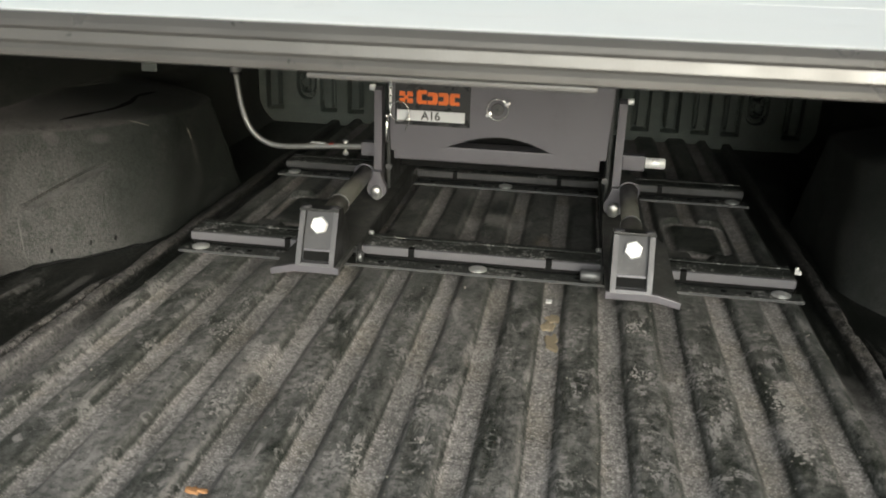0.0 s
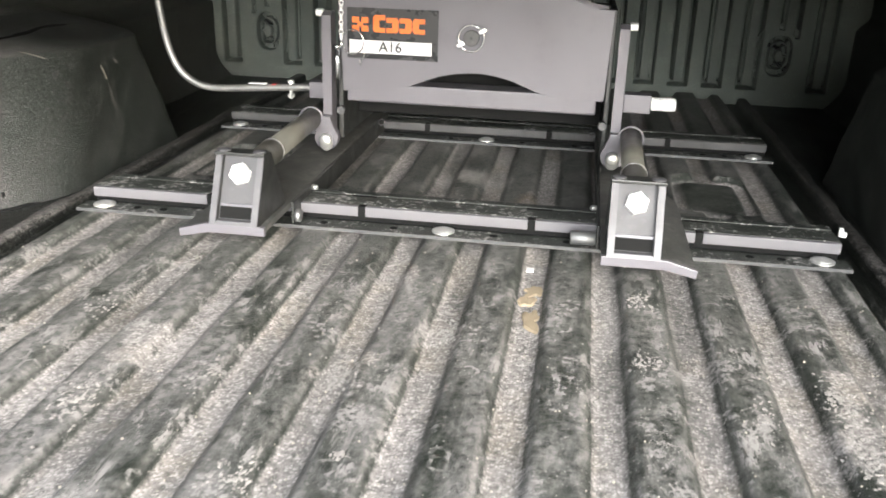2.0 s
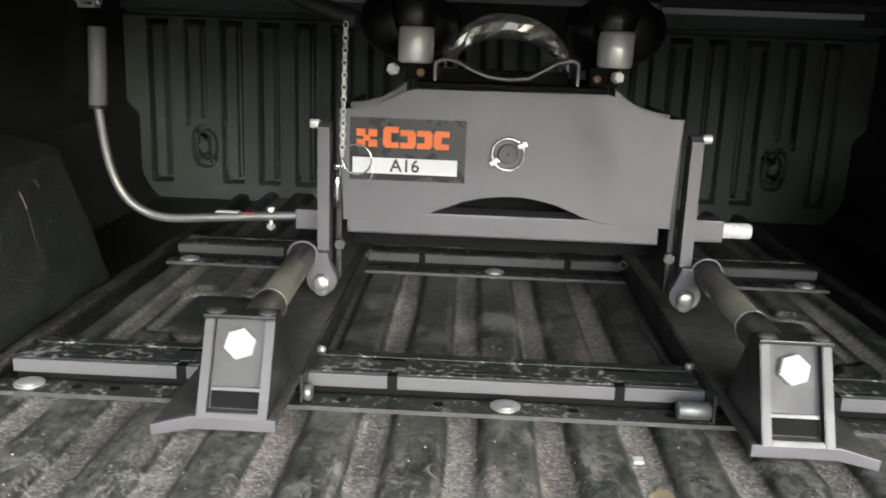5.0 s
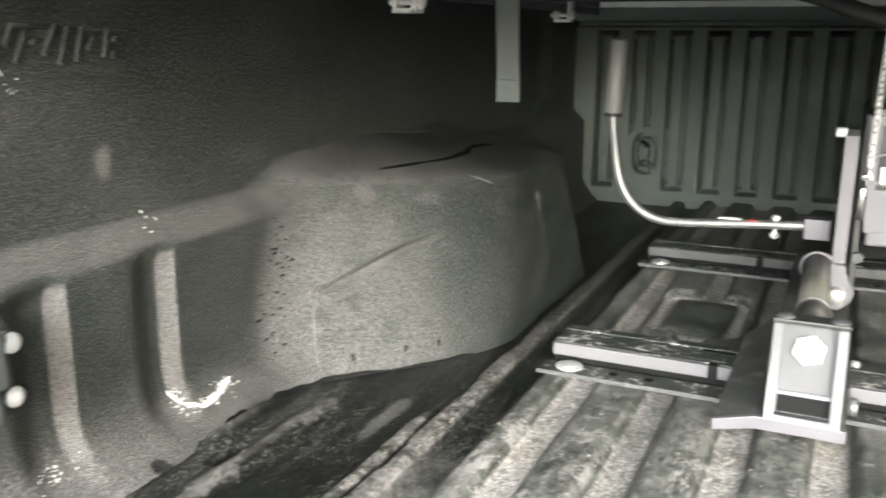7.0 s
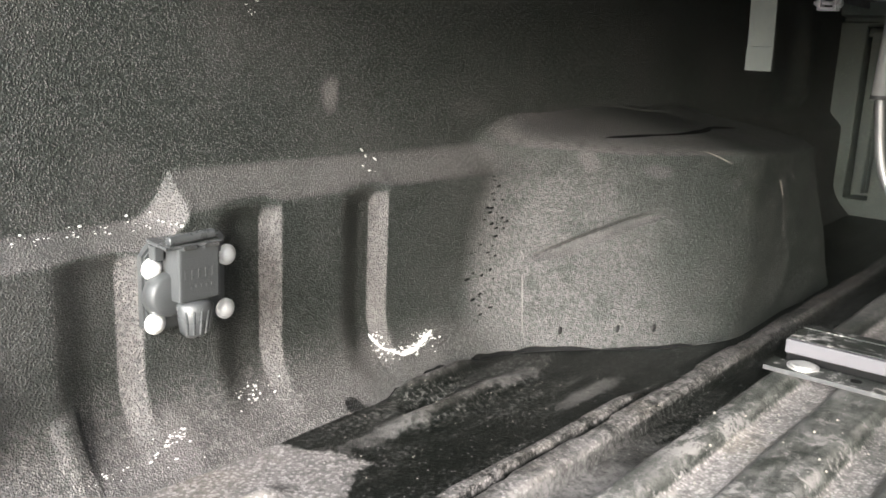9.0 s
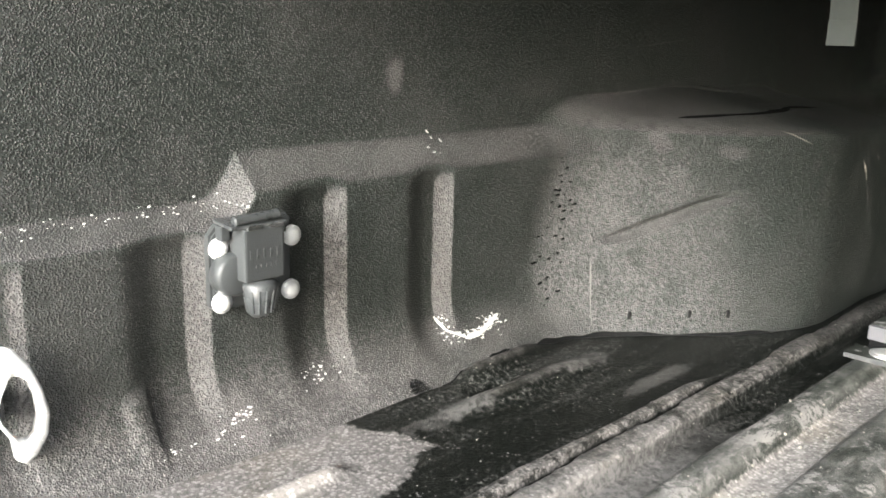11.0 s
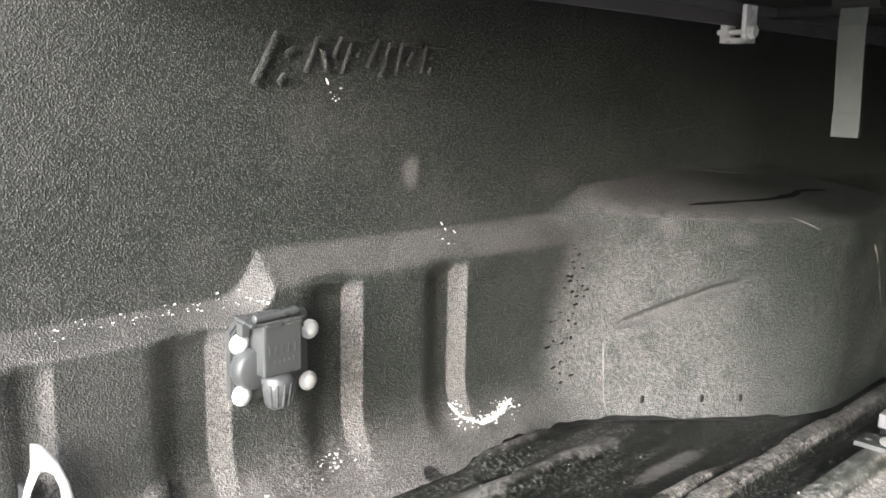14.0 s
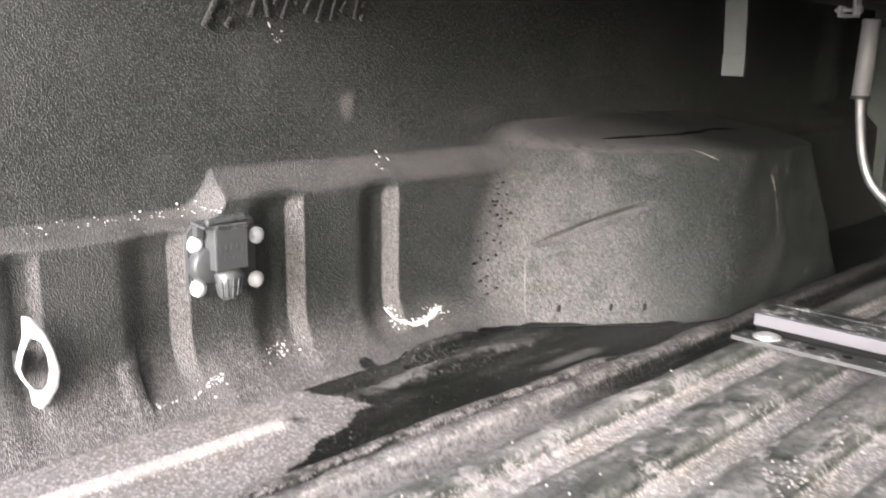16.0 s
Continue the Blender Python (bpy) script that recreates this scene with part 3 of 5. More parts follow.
# ---- the bed: floor, sides, headboard ----
def floor_height(x, y):
    a = np.abs(x)
    d = np.abs((a % 0.088) - 0.044)
    ribs = 0.0132 * step(d, 0.0105, 0.0255)
    # rounded pads pressed into the floor between the rails
    px, py = np.abs(a - 0.40) - 0.030, np.abs(y - 1.70) - 0.07
    out = np.hypot(np.maximum(px, 0), np.maximum(py, 0))
    ribs = ribs * step(out, 0.028, 0.036) + 0.006 * (1 - step(out, 0.010, 0.02))
    z = ribs * (1 - step(a, 0.523, 0.536)) - 0.009 * step(a, 0.528, 0.545)
    wave = 0.0011 * np.sin(y * 37) + 0.0005 * np.sin(y * 171 + 1)
    inner = step(a, 0.571, 0.575) * (1 - step(a, 0.5945 + wave, 0.597 + wave))
    outer = step(a, 0.600 + wave, 0.602 + wave) * (1 - step(a, 0.613 - wave, 0.618)) * (1 - step(y, 1.20, 1.34))
    z = z + 0.016 * np.maximum(inner, outer)
    # pressed ridge near the rear end, and the pinched fold beside the wheel well
    z = z + 0.009 * np.exp(-(((a - 0.718) / 0.008) ** 2)) * (1 - step(y, 0.885, 0.91))
    crest = np.exp(-(((a - 0.779 - 0.05 * np.abs(y - 1.15)) / 0.009) ** 2)) * step(y, 1.085, 1.12) * (1 - step(y, 1.18, 1.25))
    tail = np.exp(-(((a - 0.727 - 0.10 * np.clip(1.10 - y, 0, 1)) / 0.013) ** 2)) * step(y, 1.02, 1.07) * (1 - step(y, 1.15, 1.29))
    hollow = np.exp(-(((a - 0.752) / 0.010) ** 2)) * step(y, 1.07, 1.09) * (1 - step(y, 1.10, 1.16))
    z = z + 0.014 * crest + 0.012 * tail - 0.008 * hollow
    z = z + 0.0012 * np.sin(y * 23 + x * 9) * np.sin(x * 31 + y * 5)
    return z


floor = sheet("floor", np.linspace(-0.86, 0.86, 500), np.linspace(0.60, 2.64, 270), lambda x, y: (x, y, floor_height(x, y)), FLOOR)
tagged(floor, "ribbed black truck bed floor with sandy dirt in its grooves", "floor", kind="structure")
slab = floor.modifiers.new("thickness", "SOLIDIFY")
slab.thickness, slab.offset = 0.02, -1


def side_inward(y, z):
    """How far the side panel stands in from its upper face."""
    rise = np.clip((y - 0.852) / 0.050, 0, 1) ** 3
    top = 0.182 + 0.040 * rise
    tall = 0.022 + 0.018 * rise
    p = 0.029 * (1 - step(z, top - tall, top))
    # three upright grooves, steep at the rear edge and slanted at the front one
    for y0, y1, y2 in ((0.795, 0.842, 0.859), (0.932, 0.977, 0.994), (1.072, 1.110, 1.127), (0.690, 0.70, 0.722)):
        g = step(y, y0 - 0.010, y0 + 0.028) * (1 - np.clip((y - y1) / (y2 - y1), 0, 1))
        p = p - 0.0118 * g * step(z, -0.012, 0.035) * (1 - step(z, top - tall - 0.012, top - tall + 0.014))
    p = p + 0.034 * (np.clip(0.066 - z, 0, 1) / 0.066) ** 2
    # a small foot below the rear groove, and a rounded bead near the front corner
    p = p + 0.006 * step(y, 0.776, 0.792) * (1 - step(y, 0.800, 0.806)) * (1 - step(z, 0.042, 0.056)) * step(z, -0.01, 0.03)
    p = p + 0.022 * np.exp(-(((y - 2.35) / 0.045) ** 2)) * step(z, 0.23, 0.26)
    return p


def well_inward(y, z):
    """How far the wheel well reaches in at a height, from the side's upper face."""
    dent = 0.0014 * np.sin(y * 17 + z * 21) * np.sin(z * 33 + y * 6) + 0.0006 * np.sin(y * 47 - z * 60)
    rear = 0.048 + (y - 1.258 - (z + 0.012) / 2.2) / 1.1
    front = (2.030 - y - 0.50 * z) / 0.45
    inner = 0.857 - 0.620 - z / 10
    p = lower_of(lower_of(rear, front, 0.05), inner, 0.085) + dent
    line = np.abs((y - 1.330) - (z - 0.088) * 2.2) / 2.4
    line_low = np.abs((y - 1.348) - (z - 0.092) * 2.2) / 2.4
    on = step(z, 0.088, 0.098) * (1 - step(z, 0.132, 0.15))
    p = p - 0.012 * np.exp(-((line / 0.0055) ** 2)) * on + 0.004 * np.exp(-(((line_low) / 0.004) ** 2)) * on
    roof = 0.240 + 0.010 * np.clip((1.9 - y) / 0.6, 0, 1) + 0.002 * np.sin(y * 25)
    cut = step(z, roof - 0.040, roof + 0.020) ** 1.2
    p = p * (1 - cut) - 0.06 * cut
    seam = np.exp(-(((z - roof - 0.002 - 0.004 * np.sin((y - 1.4) * 12)) / 0.0022) ** 2)) * step(y, 1.38, 1.44) * (1 - step(y, 1.70, 1.76))
    return p - 0.03 * seam


def side_face(y, z):
    return -lower_of(-side_inward(y, z), -well_inward(y, z), 0.035)


def bed_side(s, label):
    """The side panel and its wheel well, which share one moulded surface."""
    ys = np.r_[np.linspace(0.60, 1.18, 370), np.linspace(1.184, 2.26, 250), np.linspace(2.27, 2.64, 30)]
    zs = np.r_[np.linspace(-0.022, 0.19, 90), np.linspace(0.192, 0.252, 56), np.linspace(0.256, 0.462, 70)]
    y, z = np.meshgrid(ys, zs, indexing="ij")
    verts = np.stack([s * (0.857 - side_face(y, z)), y, z], -1).reshape(-1, 3)
    i, j = (q.ravel() for q in np.meshgrid(np.arange(len(ys) - 1), np.arange(len(zs) - 1), indexing="ij"))
    well = (ys[i] > 1.18) & (ys[i] < 2.26) & (zs[j] < 0.255)
    du, dv = np.gradient(verts.reshape(*y.shape, 3), axis=0), np.gradient(verts.reshape(*y.shape, 3), axis=1)
    normals = np.cross(du, dv).reshape(-1, 3)
    normals /= np.linalg.norm(normals, axis=1, keepdims=True)
    made = []
    for name, keep in (("wall_left" if s < 0 else "wall_right", ~well), ("wheel_well", well)):
        k = (i * len(zs) + j)[keep]
        faces = np.stack([k, k + len(zs), k + len(zs) + 1, k + 1], -1)
        used, flat = np.unique(faces, return_inverse=True)
        me = bpy.data.meshes.new(name)
        me.from_pydata(verts[used].tolist(), [], flat.reshape(-1, 4).tolist())
        me.shade_smooth()
        me.normals_split_custom_set_from_vertices(normals[used].tolist())
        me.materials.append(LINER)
        ob = new(name, me)
        made.append(ob)
    tagged(made[0], label, "wall", kind="structure")
    outer = part("outer_panel", box(bmesh.new(), *sorted((s * 0.872, s * 0.90)), 0.60, 2.66, -0.05, 0.462, 0.004), BLACK)
    tagged(outer, "black painted outer skin of the truck bed", "wall", kind="structure")
    tagged(made[1], "rounded black wheel well with scratches and dust", "wheel well", kind="structure")


bed_side(-1, "black pebbled truck bed side with upright grooves and a moulded ledge")
bed_side(1, "black pebbled truck bed side in deep shade")


def headboard_depth(x, z):
    """Grooves that draw upright ribs, and two oval rings."""
    a = np.abs(x + 0.009)
    k = np.round(a / 0.0855)
    d = np.abs(a - k * 0.0855)
    low = np.where(k == 8, 0.168, 0.036)
    inside = (z > low - 0.005) & (z < 0.405) & (k <= 9)
    groove = (1 - step(np.abs(d - 0.0185), 0.0045, 0.0075)) * inside
    bar = (1 - step(np.abs(z - low), 0.004, 0.007)) + (1 - step(np.abs(z - 0.400), 0.004, 0.007))
    groove = np.maximum(groove, bar * (d < 0.0235) * (k <= 9))
    ex, ez = (a - 0.666) / 0.027, (z - 0.117) / 0.043
    r = (np.abs(ex) ** 2.6 + np.abs(ez) ** 2.6) ** (1 / 2.6)
    loop = np.maximum(0.6 * (1 - step(np.abs(r - 1), 0.08, 0.2)), 1 - step(np.abs(r - 0.55), 0.12, 0.24))
    groove = np.where(r < 1.5, loop, groove)
    return 0.05 * np.clip(groove, 0, 1) + 0.02 * step(z, 0.412, 0.416) - 0.035 * step(z, 0.424, 0.428)


headboard = sheet("headboard", np.linspace(-0.86, 0.86, 1100), np.linspace(-0.02, 0.462, 330), lambda x, z: (x, 2.60 + headboard_depth(x, z), z), HEAD)
tagged(headboard, "black headboard with upright ribs and oval embossed rings", "wall", kind="structure")
back = headboard.modifiers.new("thickness", "SOLIDIFY")
back.thickness, back.offset = 0.03, -1

ground = part("ground", box(bmesh.new(), -60, 60, -60, 60, -1.0, -0.9), CONCRETE)
tagged(ground, "plain grey concrete ground under the truck", "ground", kind="structure")

# ---- the cover over the bed ----
cover = thing("bed_cover", (0, 1.65, 0.49), "folding bed cover, white skin and grey metal rear bar", "truck bed cover")
for k in range(4):
    y0 = 0.735 + k * 0.468
    part("panel", box(bmesh.new(), -0.86, 0.86, y0, y0 + 0.462, 0.474, 0.489, 0.004), COVER, cover)
    part("lining", box(bmesh.new(), -0.84, 0.84, y0 + 0.01, y0 + 0.452, 0.469, 0.4735), UNDER, cover, "black lining")
section = [(0.715, 0.452), (0.722, 0.450), (0.745, 0.450), (0.745, 0.488), (0.724, 0.4885), (0.7185, 0.482), (0.716, 0.477), (0.7185, 0.474), (0.716, 0.465), (0.718, 0.462), (0.715, 0.458)]
part("rear_bar", bar_along_x(bmesh.new(), section, -0.85, 0.85), ALU, cover, "grey ribbed metal bar")
part("seal", box(bmesh.new(), -0.08, 0.16, 0.716, 0.74, 0.4455, 0.450, 0.001), ALU, cover, "thin metal lip")
for y0 in (1.20, 1.67, 2.14):
    part("cross_bow", box(bmesh.new(), -0.80, 0.80, y0 - 0.018, y0 + 0.018, 0.455, 0.469, 0.003), UNDER, cover, "black cross bow")
for s in (-1, 1):
    rail = thing("cover_rail", (s * 0.82, 1.65, 0.455), "dark metal side rail that carries the bed cover", "rail", "cover rails")
    part("rail_body", box(bmesh.new(), s * 0.82 - 0.035, s * 0.82 + 0.035, 0.74, 2.58, 0.4556, 0.4685, 0.002), EDGE, rail)
    part("rail_lip", box(bmesh.new(), s * 0.80 - 0.003, s * 0.80 + 0.003, 0.75, 2.57, 0.44, 0.4553, 0.001), EDGE, rail)
    part("rail_seal", box(bmesh.new(), s * 0.842 - 0.008, s * 0.842 + 0.008, 0.75, 2.57, 0.4505, 0.4553, 0.001), RUBBER, rail, "black rubber seal")
front_bar = part("front_bar", box(bmesh.new(), -0.80, 0.80, 2.53, 2.575, 0.456, 0.4685, 0.002), PALE)
tagged(front_bar, "pale grey metal bar across the headboard", "bar", kind="structure")


def clamp(at):
    x, y, z = at
    t = thing("cover_clamp", (x, y, z + 0.02), "bright zinc clamp hanging under the cover rail", "clamp", "cover clamps")
    bm = box(bmesh.new(), x - 0.004, x + 0.028, y - 0.014, y + 0.014, z - 0.022, z - 0.016, 0.001)
    box(bm, x - 0.006, x, y - 0.014, y + 0.014, z - 0.022, z + 0.004, 0.001)
    box(bm, x + 0.022, x + 0.028, y - 0.014, y + 0.014, z - 0.022, z + 0.024, 0.001)
    part("bracket", bm, CHAIN, t)
    part("bolt", hex_bolt(rod(bmesh.new(), (x - 0.016, y, z - 0.008), (x + 0.03, y, z - 0.008), 0.0035), (x + 0.028, y, z - 0.008), (1, 0, 0), 0.009, 0.007), CHAIN, t)
    part("nut", hex_bolt(bmesh.new(), (x - 0.006, y, z - 0.008), (-1, 0, 0), 0.007, 0.006), CHAIN, t)


clamp((-0.80, 1.56, 0.44))
clamp((-0.80, 2.265, 0.44))

# webbing strap that hangs from the cover
strap = thing("cover_strap", (-0.625, 1.50, 0.45), "grey webbing strap hanging from the bed cover", "strap")
bm = bmesh.new()
line = [(1.53, 0.470), (1.515, 0.462), (1.506, 0.448), (1.502, 0.43), (1.501, 0.40), (1.501, 0.36), (1.501, 0.311)]
a = [[bm.verts.new((x - 0.04 * (z - 0.311), y + t, z)) for x, t in ((-0.6355, 0), (-0.6065, 0), (-0.6065, 0.002), (-0.6355, 0.002))] for y, z in line]
for p, q in zip(a, a[1:]):
    for k in range(4):
        bm.faces.new((p[k], p[(k + 1) % 4], q[(k + 1) % 4], q[k]))
bm.faces.new(a[0]), bm.faces.new(a[-1][::-1])
part("webbing", bm, STRAP, strap)
part("folded_end", box(bmesh.new(), -0.636, -0.606, 1.4975, 1.5005, 0.3105, 0.337, 0.0008), STRAP, strap)
part("loop", rod(bmesh.new(), (-0.65, 1.512, 0.458), (-0.60, 1.512, 0.458), 0.010, seg=20), UNDER, strap, "dark roller")


# ---- mounting rails of the hitch ----
def mounting_rail(dy, edge):
    t = thing("mounting_rail", (0, 1.45 + dy, 0.01), "scuffed black steel hitch rail bolted across the bed floor", "rail", "hitch rails")
    flange = [(1.384, 0.0135), (1.384, 0.018), (1.416, 0.018), (1.416, 0.0135)]
    part("flange", bar_along_x(bmesh.new(), [(y + dy, z) for y, z in flange], -0.535, 0.535), RAIL, t)
    part("flange", bar_along_x(bmesh.new(), [(y + dy + 0.11, z) for y, z in flange], -0.535, 0.535), RAIL, t)
    # the raised middle, notched at its rear face
    edges = [-0.527, -0.350, -0.340, -0.125, -0.115, 0.115, 0.125, 0.340, 0.350, 0.527]
    # riser is black: shade behind the notches and below the face is painted on
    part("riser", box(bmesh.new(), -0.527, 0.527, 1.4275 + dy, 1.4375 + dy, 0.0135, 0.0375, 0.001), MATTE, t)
    part("web", box(bmesh.new(), -0.527, 0.527, 1.438 + dy, 1.492 + dy, 0.0135, 0.0375, 0.002), RAIL, t)
    for x0, x1 in zip(edges[::2], edges[1::2]):
        part("face", box(bmesh.new(), x0, x1, 1.4195 + dy, 1.427 + dy, 0.0245, 0.0392, 0.0015), edge, t, "worn steel edge")
        part("top_strip", box(bmesh.new(), x0, x1, 1.4275 + dy, 1.4375 + dy, 0.0378, 0.0394, 0.0005), RAIL, t)
    part("top", box(bmesh.new(), -0.527, 0.527, 1.4385 + dy, 1.466 + dy, 0.0378, 0.0392, 0.0005), RAIL, t)
    part("top", box(bmesh.new(), -0.527, 0.527, 1.476 + dy, 1.4915 + dy, 0.0378, 0.0392, 0.0005), RAIL, t)
    part("flange_edge", box(bmesh.new(), -0.535, 0.535, 1.3825 + dy, 1.3838 + dy, 0.0135, 0.0182), LIP, t, "worn edge")
    # black pieces stand for the shade inside notches, holes and slots
    for x0 in (-0.345, -0.12, 0.12, 0.345):
        part("notch", box(bmesh.new(), x0 - 0.0052, x0 + 0.0052, 1.4192 + dy, 1.4274 + dy, 0.022, 0.0398), MATTE, t, "black filler for the shade in a notch")
    for x0 in (-0.45, -0.41, -0.30, -0.17, -0.07, 0.07, 0.17, 0.30, 0.41, 0.45):
        part("hole", rod(bmesh.new(), (x0, 1.402 + dy, 0.0176), (x0, 1.402 + dy, 0.0184), 0.0055, seg=16), MATTE, t)
    for x0 in (-0.345, -0.128, 0.128, 0.345):
        part("slot", box(bmesh.new(), x0 - 0.018, x0 + 0.018, 1.4665 + dy, 1.4755 + dy, 0.0378, 0.0384), MATTE, t, "black inlay for the shade in a slot")
    for x0 in (-0.502, 0.0, 0.502):
        part("bolt", dome_bolt(bmesh.new(), (x0, 1.404 + dy, 0.018), 0.0125, 0.0035), ZINC, t, "round zinc bolt head")
    return t


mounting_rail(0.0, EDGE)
# far rail: its edge colour carries the shade of the hitch
mounting_rail(0.535, SHADED_EDGE)

# ---- the hitch ----
hitch = thing("fifth_wheel_hitch", (0, 1.6, 0.04), "grey and black steel fifth wheel hitch standing on two floor rails", "trailer hitch")


def leg(s):
    # base plate with a flared outer edge and a bent rear lip
    sec = [(0.212, 0.0425), (0.290, 0.0425), (0.325, 0.034), (0.325, 0.041), (0.291, 0.0505), (0.212, 0.0505)]
    bm = bmesh.new()
    rows = [(1.2835, -0.001), (1.30, 0.0), (1.54, 0.0), (1.62, 0.0), (2.0, 0.0)]
    rings = []
    for y, dz in rows:
        rings.append([bm.verts.new((s * (min(x, 0.292) if y > 1.6 else x), y, (0.0425 if (y > 1.6 and x > 0.3) else z) + dz + (0.006 if (y > 1.6 and x > 0.3 and z > 0.03) else 0))) for x, z in sec])
    for p, q in zip(rings, rings[1:]):
        for k in range(6):
            bm.faces.new((p[k], p[(k + 1) % 6], q[(k + 1) % 6], q[k]))
    bm.faces.new(rings[0]), bm.faces.new(rings[-1][::-1])
    part("base_plate", bm, DUSTED, hitch)
    part("skirt", box(bmesh.new(), *sorted((s * 0.2085, s * 0.2118)), 1.386, 1.995, 0.0185, 0.0498, 0.001), BLACK, hitch)
    part("pull_pin", rod(bmesh.new(), (s * (0.174 if s > 0 else 0.2), 1.394, 0.0285), (s * 0.2083, 1.394, 0.0285), 0.0095, seg=20, cap=0.0018), BAR_STEEL, hitch, "zinc pull pin", True)
    part("pin_end", rod(bmesh.new(), (s * 0.2085, 1.475, 0.046), (s * 0.2, 1.470, 0.047), 0.004, seg=14, cap=0.001), ZINC, hitch, "", True)
    part("pin_end", ring(bmesh.new(), (s * 0.200, 1.90, 0.05), (s * 0.3, 1, 0), 0.006, 0.0010, 20), PANEL, hitch, "", True)
    lip = [(s * 0.212, 0.0375), (s * 0.288, 0.039), (s * 0.326, 0.0295), (s * 0.327, 0.040), (s * 0.290, 0.050), (s * 0.212, 0.0495)]
    part("rear_lip", plate(bmesh.new(), lip, 1.277, 1.283, 0.001), GREY, hitch, "pale bent steel edge")
    # bracket that leans back: two cheeks with front bars, sunken panel, sill and cap
    def lean(z, back=0.0):
        return 1.268 + (z - 0.056) * 0.468 + back

    def leaning(x0, x1, z0, z1, back, thick):
        bm = bar_along_x(bmesh.new(), [(lean(z0, back), z0), (lean(z1, back), z1), (lean(z1, back + thick), z1), (lean(z0, back + thick), z0)], x0, x1)
        bmesh.ops.bevel(bm, geom=list(bm.edges), offset=min(thick, z1 - z0, x1 - x0) * 0.2, segments=2, affect="EDGES")
        return bm

    mid = s * 0.2495
    br = part("leg_bracket", leaning(mid - 0.026, mid + 0.026, 0.052, 0.134, 0.013, 0.005), PANEL, hitch)
    for e in (-1, 1):
        x0, x1 = mid + e * 0.0275 - 0.0035, mid + e * 0.0275 + 0.0035
        out = [(1.278, 0.050), (lean(0.054, 0.0045), 0.054), (lean(0.133, 0.0045), 0.133), (lean(0.135, 0.012), 0.1345), (1.334, 0.1345), (1.384, 0.052), (1.381, 0.050)]
        part("cheek", bar_along_x(bmesh.new(), out, x0, x1), BLACK, br)
        part("edge_bar", leaning(x0 - 0.0008, x1 + 0.0008, 0.053, 0.134, 0.0, 0.0042), BAR_EDGE, br, "pale steel edge")
    part("sill", leaning(mid - 0.0235, mid + 0.0235, 0.053, 0.0575, 0.001, 0.011), BAR_EDGE, br, "pale steel sill")
    part("step_bar", leaning(mid - 0.0225, mid + 0.0225, 0.0725, 0.0755, 0.0095, 0.003), GREY, br)
    # solid matte plate, the slot's darkness painted on
    part("slot", leaning(mid - 0.0225, mid + 0.0225, 0.0580, 0.0720, 0.0115, 0.0012), MATTE, br, "black plate for the shade in the slot")
    part("cap", box(bmesh.new(), mid - 0.033, mid + 0.033, 1.302, 1.325, 0.1350, 0.1388, 0.001), BLACK, br)
    for e in (-1, 1):
        part("cap_bolt", dome_bolt(bmesh.new(), (mid + e * 0.0235, 1.312, 0.1388), 0.0068, 0.0016), PANEL, br)
    part("bolt", hex_bolt(bmesh.new(), (mid, lean(0.110, 0.0128), 0.110), (0, -0.906, 0.424), 0.0145, 0.009), CHAIN, br, "shiny hexagonal bolt head")
    # strut
    st = part("strut", rod(bmesh.new(), (s * 0.2495, 1.316, 0.1085), (s * 0.2512, 1.428, 0.1095), 0.0178, seg=32, cap=0.001), OLIVE, hitch, "olive grey steel tube", True)
    part("outer_tube", rod(bmesh.new(), (s * 0.2512, 1.427, 0.1095), (s * 0.2545, 1.645, 0.1125), 0.0160, seg=32), OLIVE, st, "", True)
    part("collar", rod(bmesh.new(), (s * 0.2512, 1.425, 0.1095), (s * 0.2512, 1.430, 0.1095), 0.0181, seg=32, cap=0.0012), SATIN, st, "bright worn ring", True)
    part("ring", ring(bmesh.new(), (s * 0.2545, 1.626, 0.1125), (0, 1, 0), 0.0192, 0.0018), GREY, st, "", True)
    # upright with its forked foot
    out = [(1.640, 0.275), (1.650, 0.281), (1.664, 0.281), (1.668, 0.24), (1.668, 0.06), (1.641, 0.06), (1.641, 0.075), (1.640, 0.095)]
    up = part("upright", bar_along_x(bmesh.new(), out, s * 0.2235, s * 0.2385), GREY, hitch, "grey steel upright")
    foot = [(s * 0.2235, 0.118), (s * 0.2385, 0.118), (s * 0.2405, 0.108)]
    foot += [(s * (0.230 + 0.0195 * math.cos(q)), 0.083 + 0.0195 * math.sin(q)) for q in [radians(52 - 13 * k) for k in range(22)]]
    foot += [(s * 0.2215, 0.108)]
    part("foot", plate(bmesh.new(), foot, 1.624, 1.640, 0.001), GREY, up)
    part("foot_bolt", rod(rod(bmesh.new(), (s * 0.229, 1.626, 0.081), (s * 0.229, 1.611, 0.081), 0.0105, seg=24, cap=0.003), (s * 0.229, 1.6265, 0.073), (s * 0.229, 1.617, 0.073), 0.0105, seg=24, cap=0.003), ZINC, up, "zinc bolt", True)
    part("tip", rod(bmesh.new(), (s * 0.238, 1.652, 0.278), (s * 0.250, 1.652, 0.278), 0.006, seg=16, cap=0.001), CHAIN, up, "shiny bolt tip")
    part("side_plate", box(bmesh.new(), s * 0.2145 - 0.004, s * 0.2145 + 0.004, 1.662, 1.90, 0.075, 0.30, 0.002), BLACK, hitch)
    part("pivot", hex_bolt(bmesh.new(), (s * 0.2105, 1.65, 0.125), (0, -1, 0), 0.008, 0.006), LIP, up)


leg(-1)
leg(1)

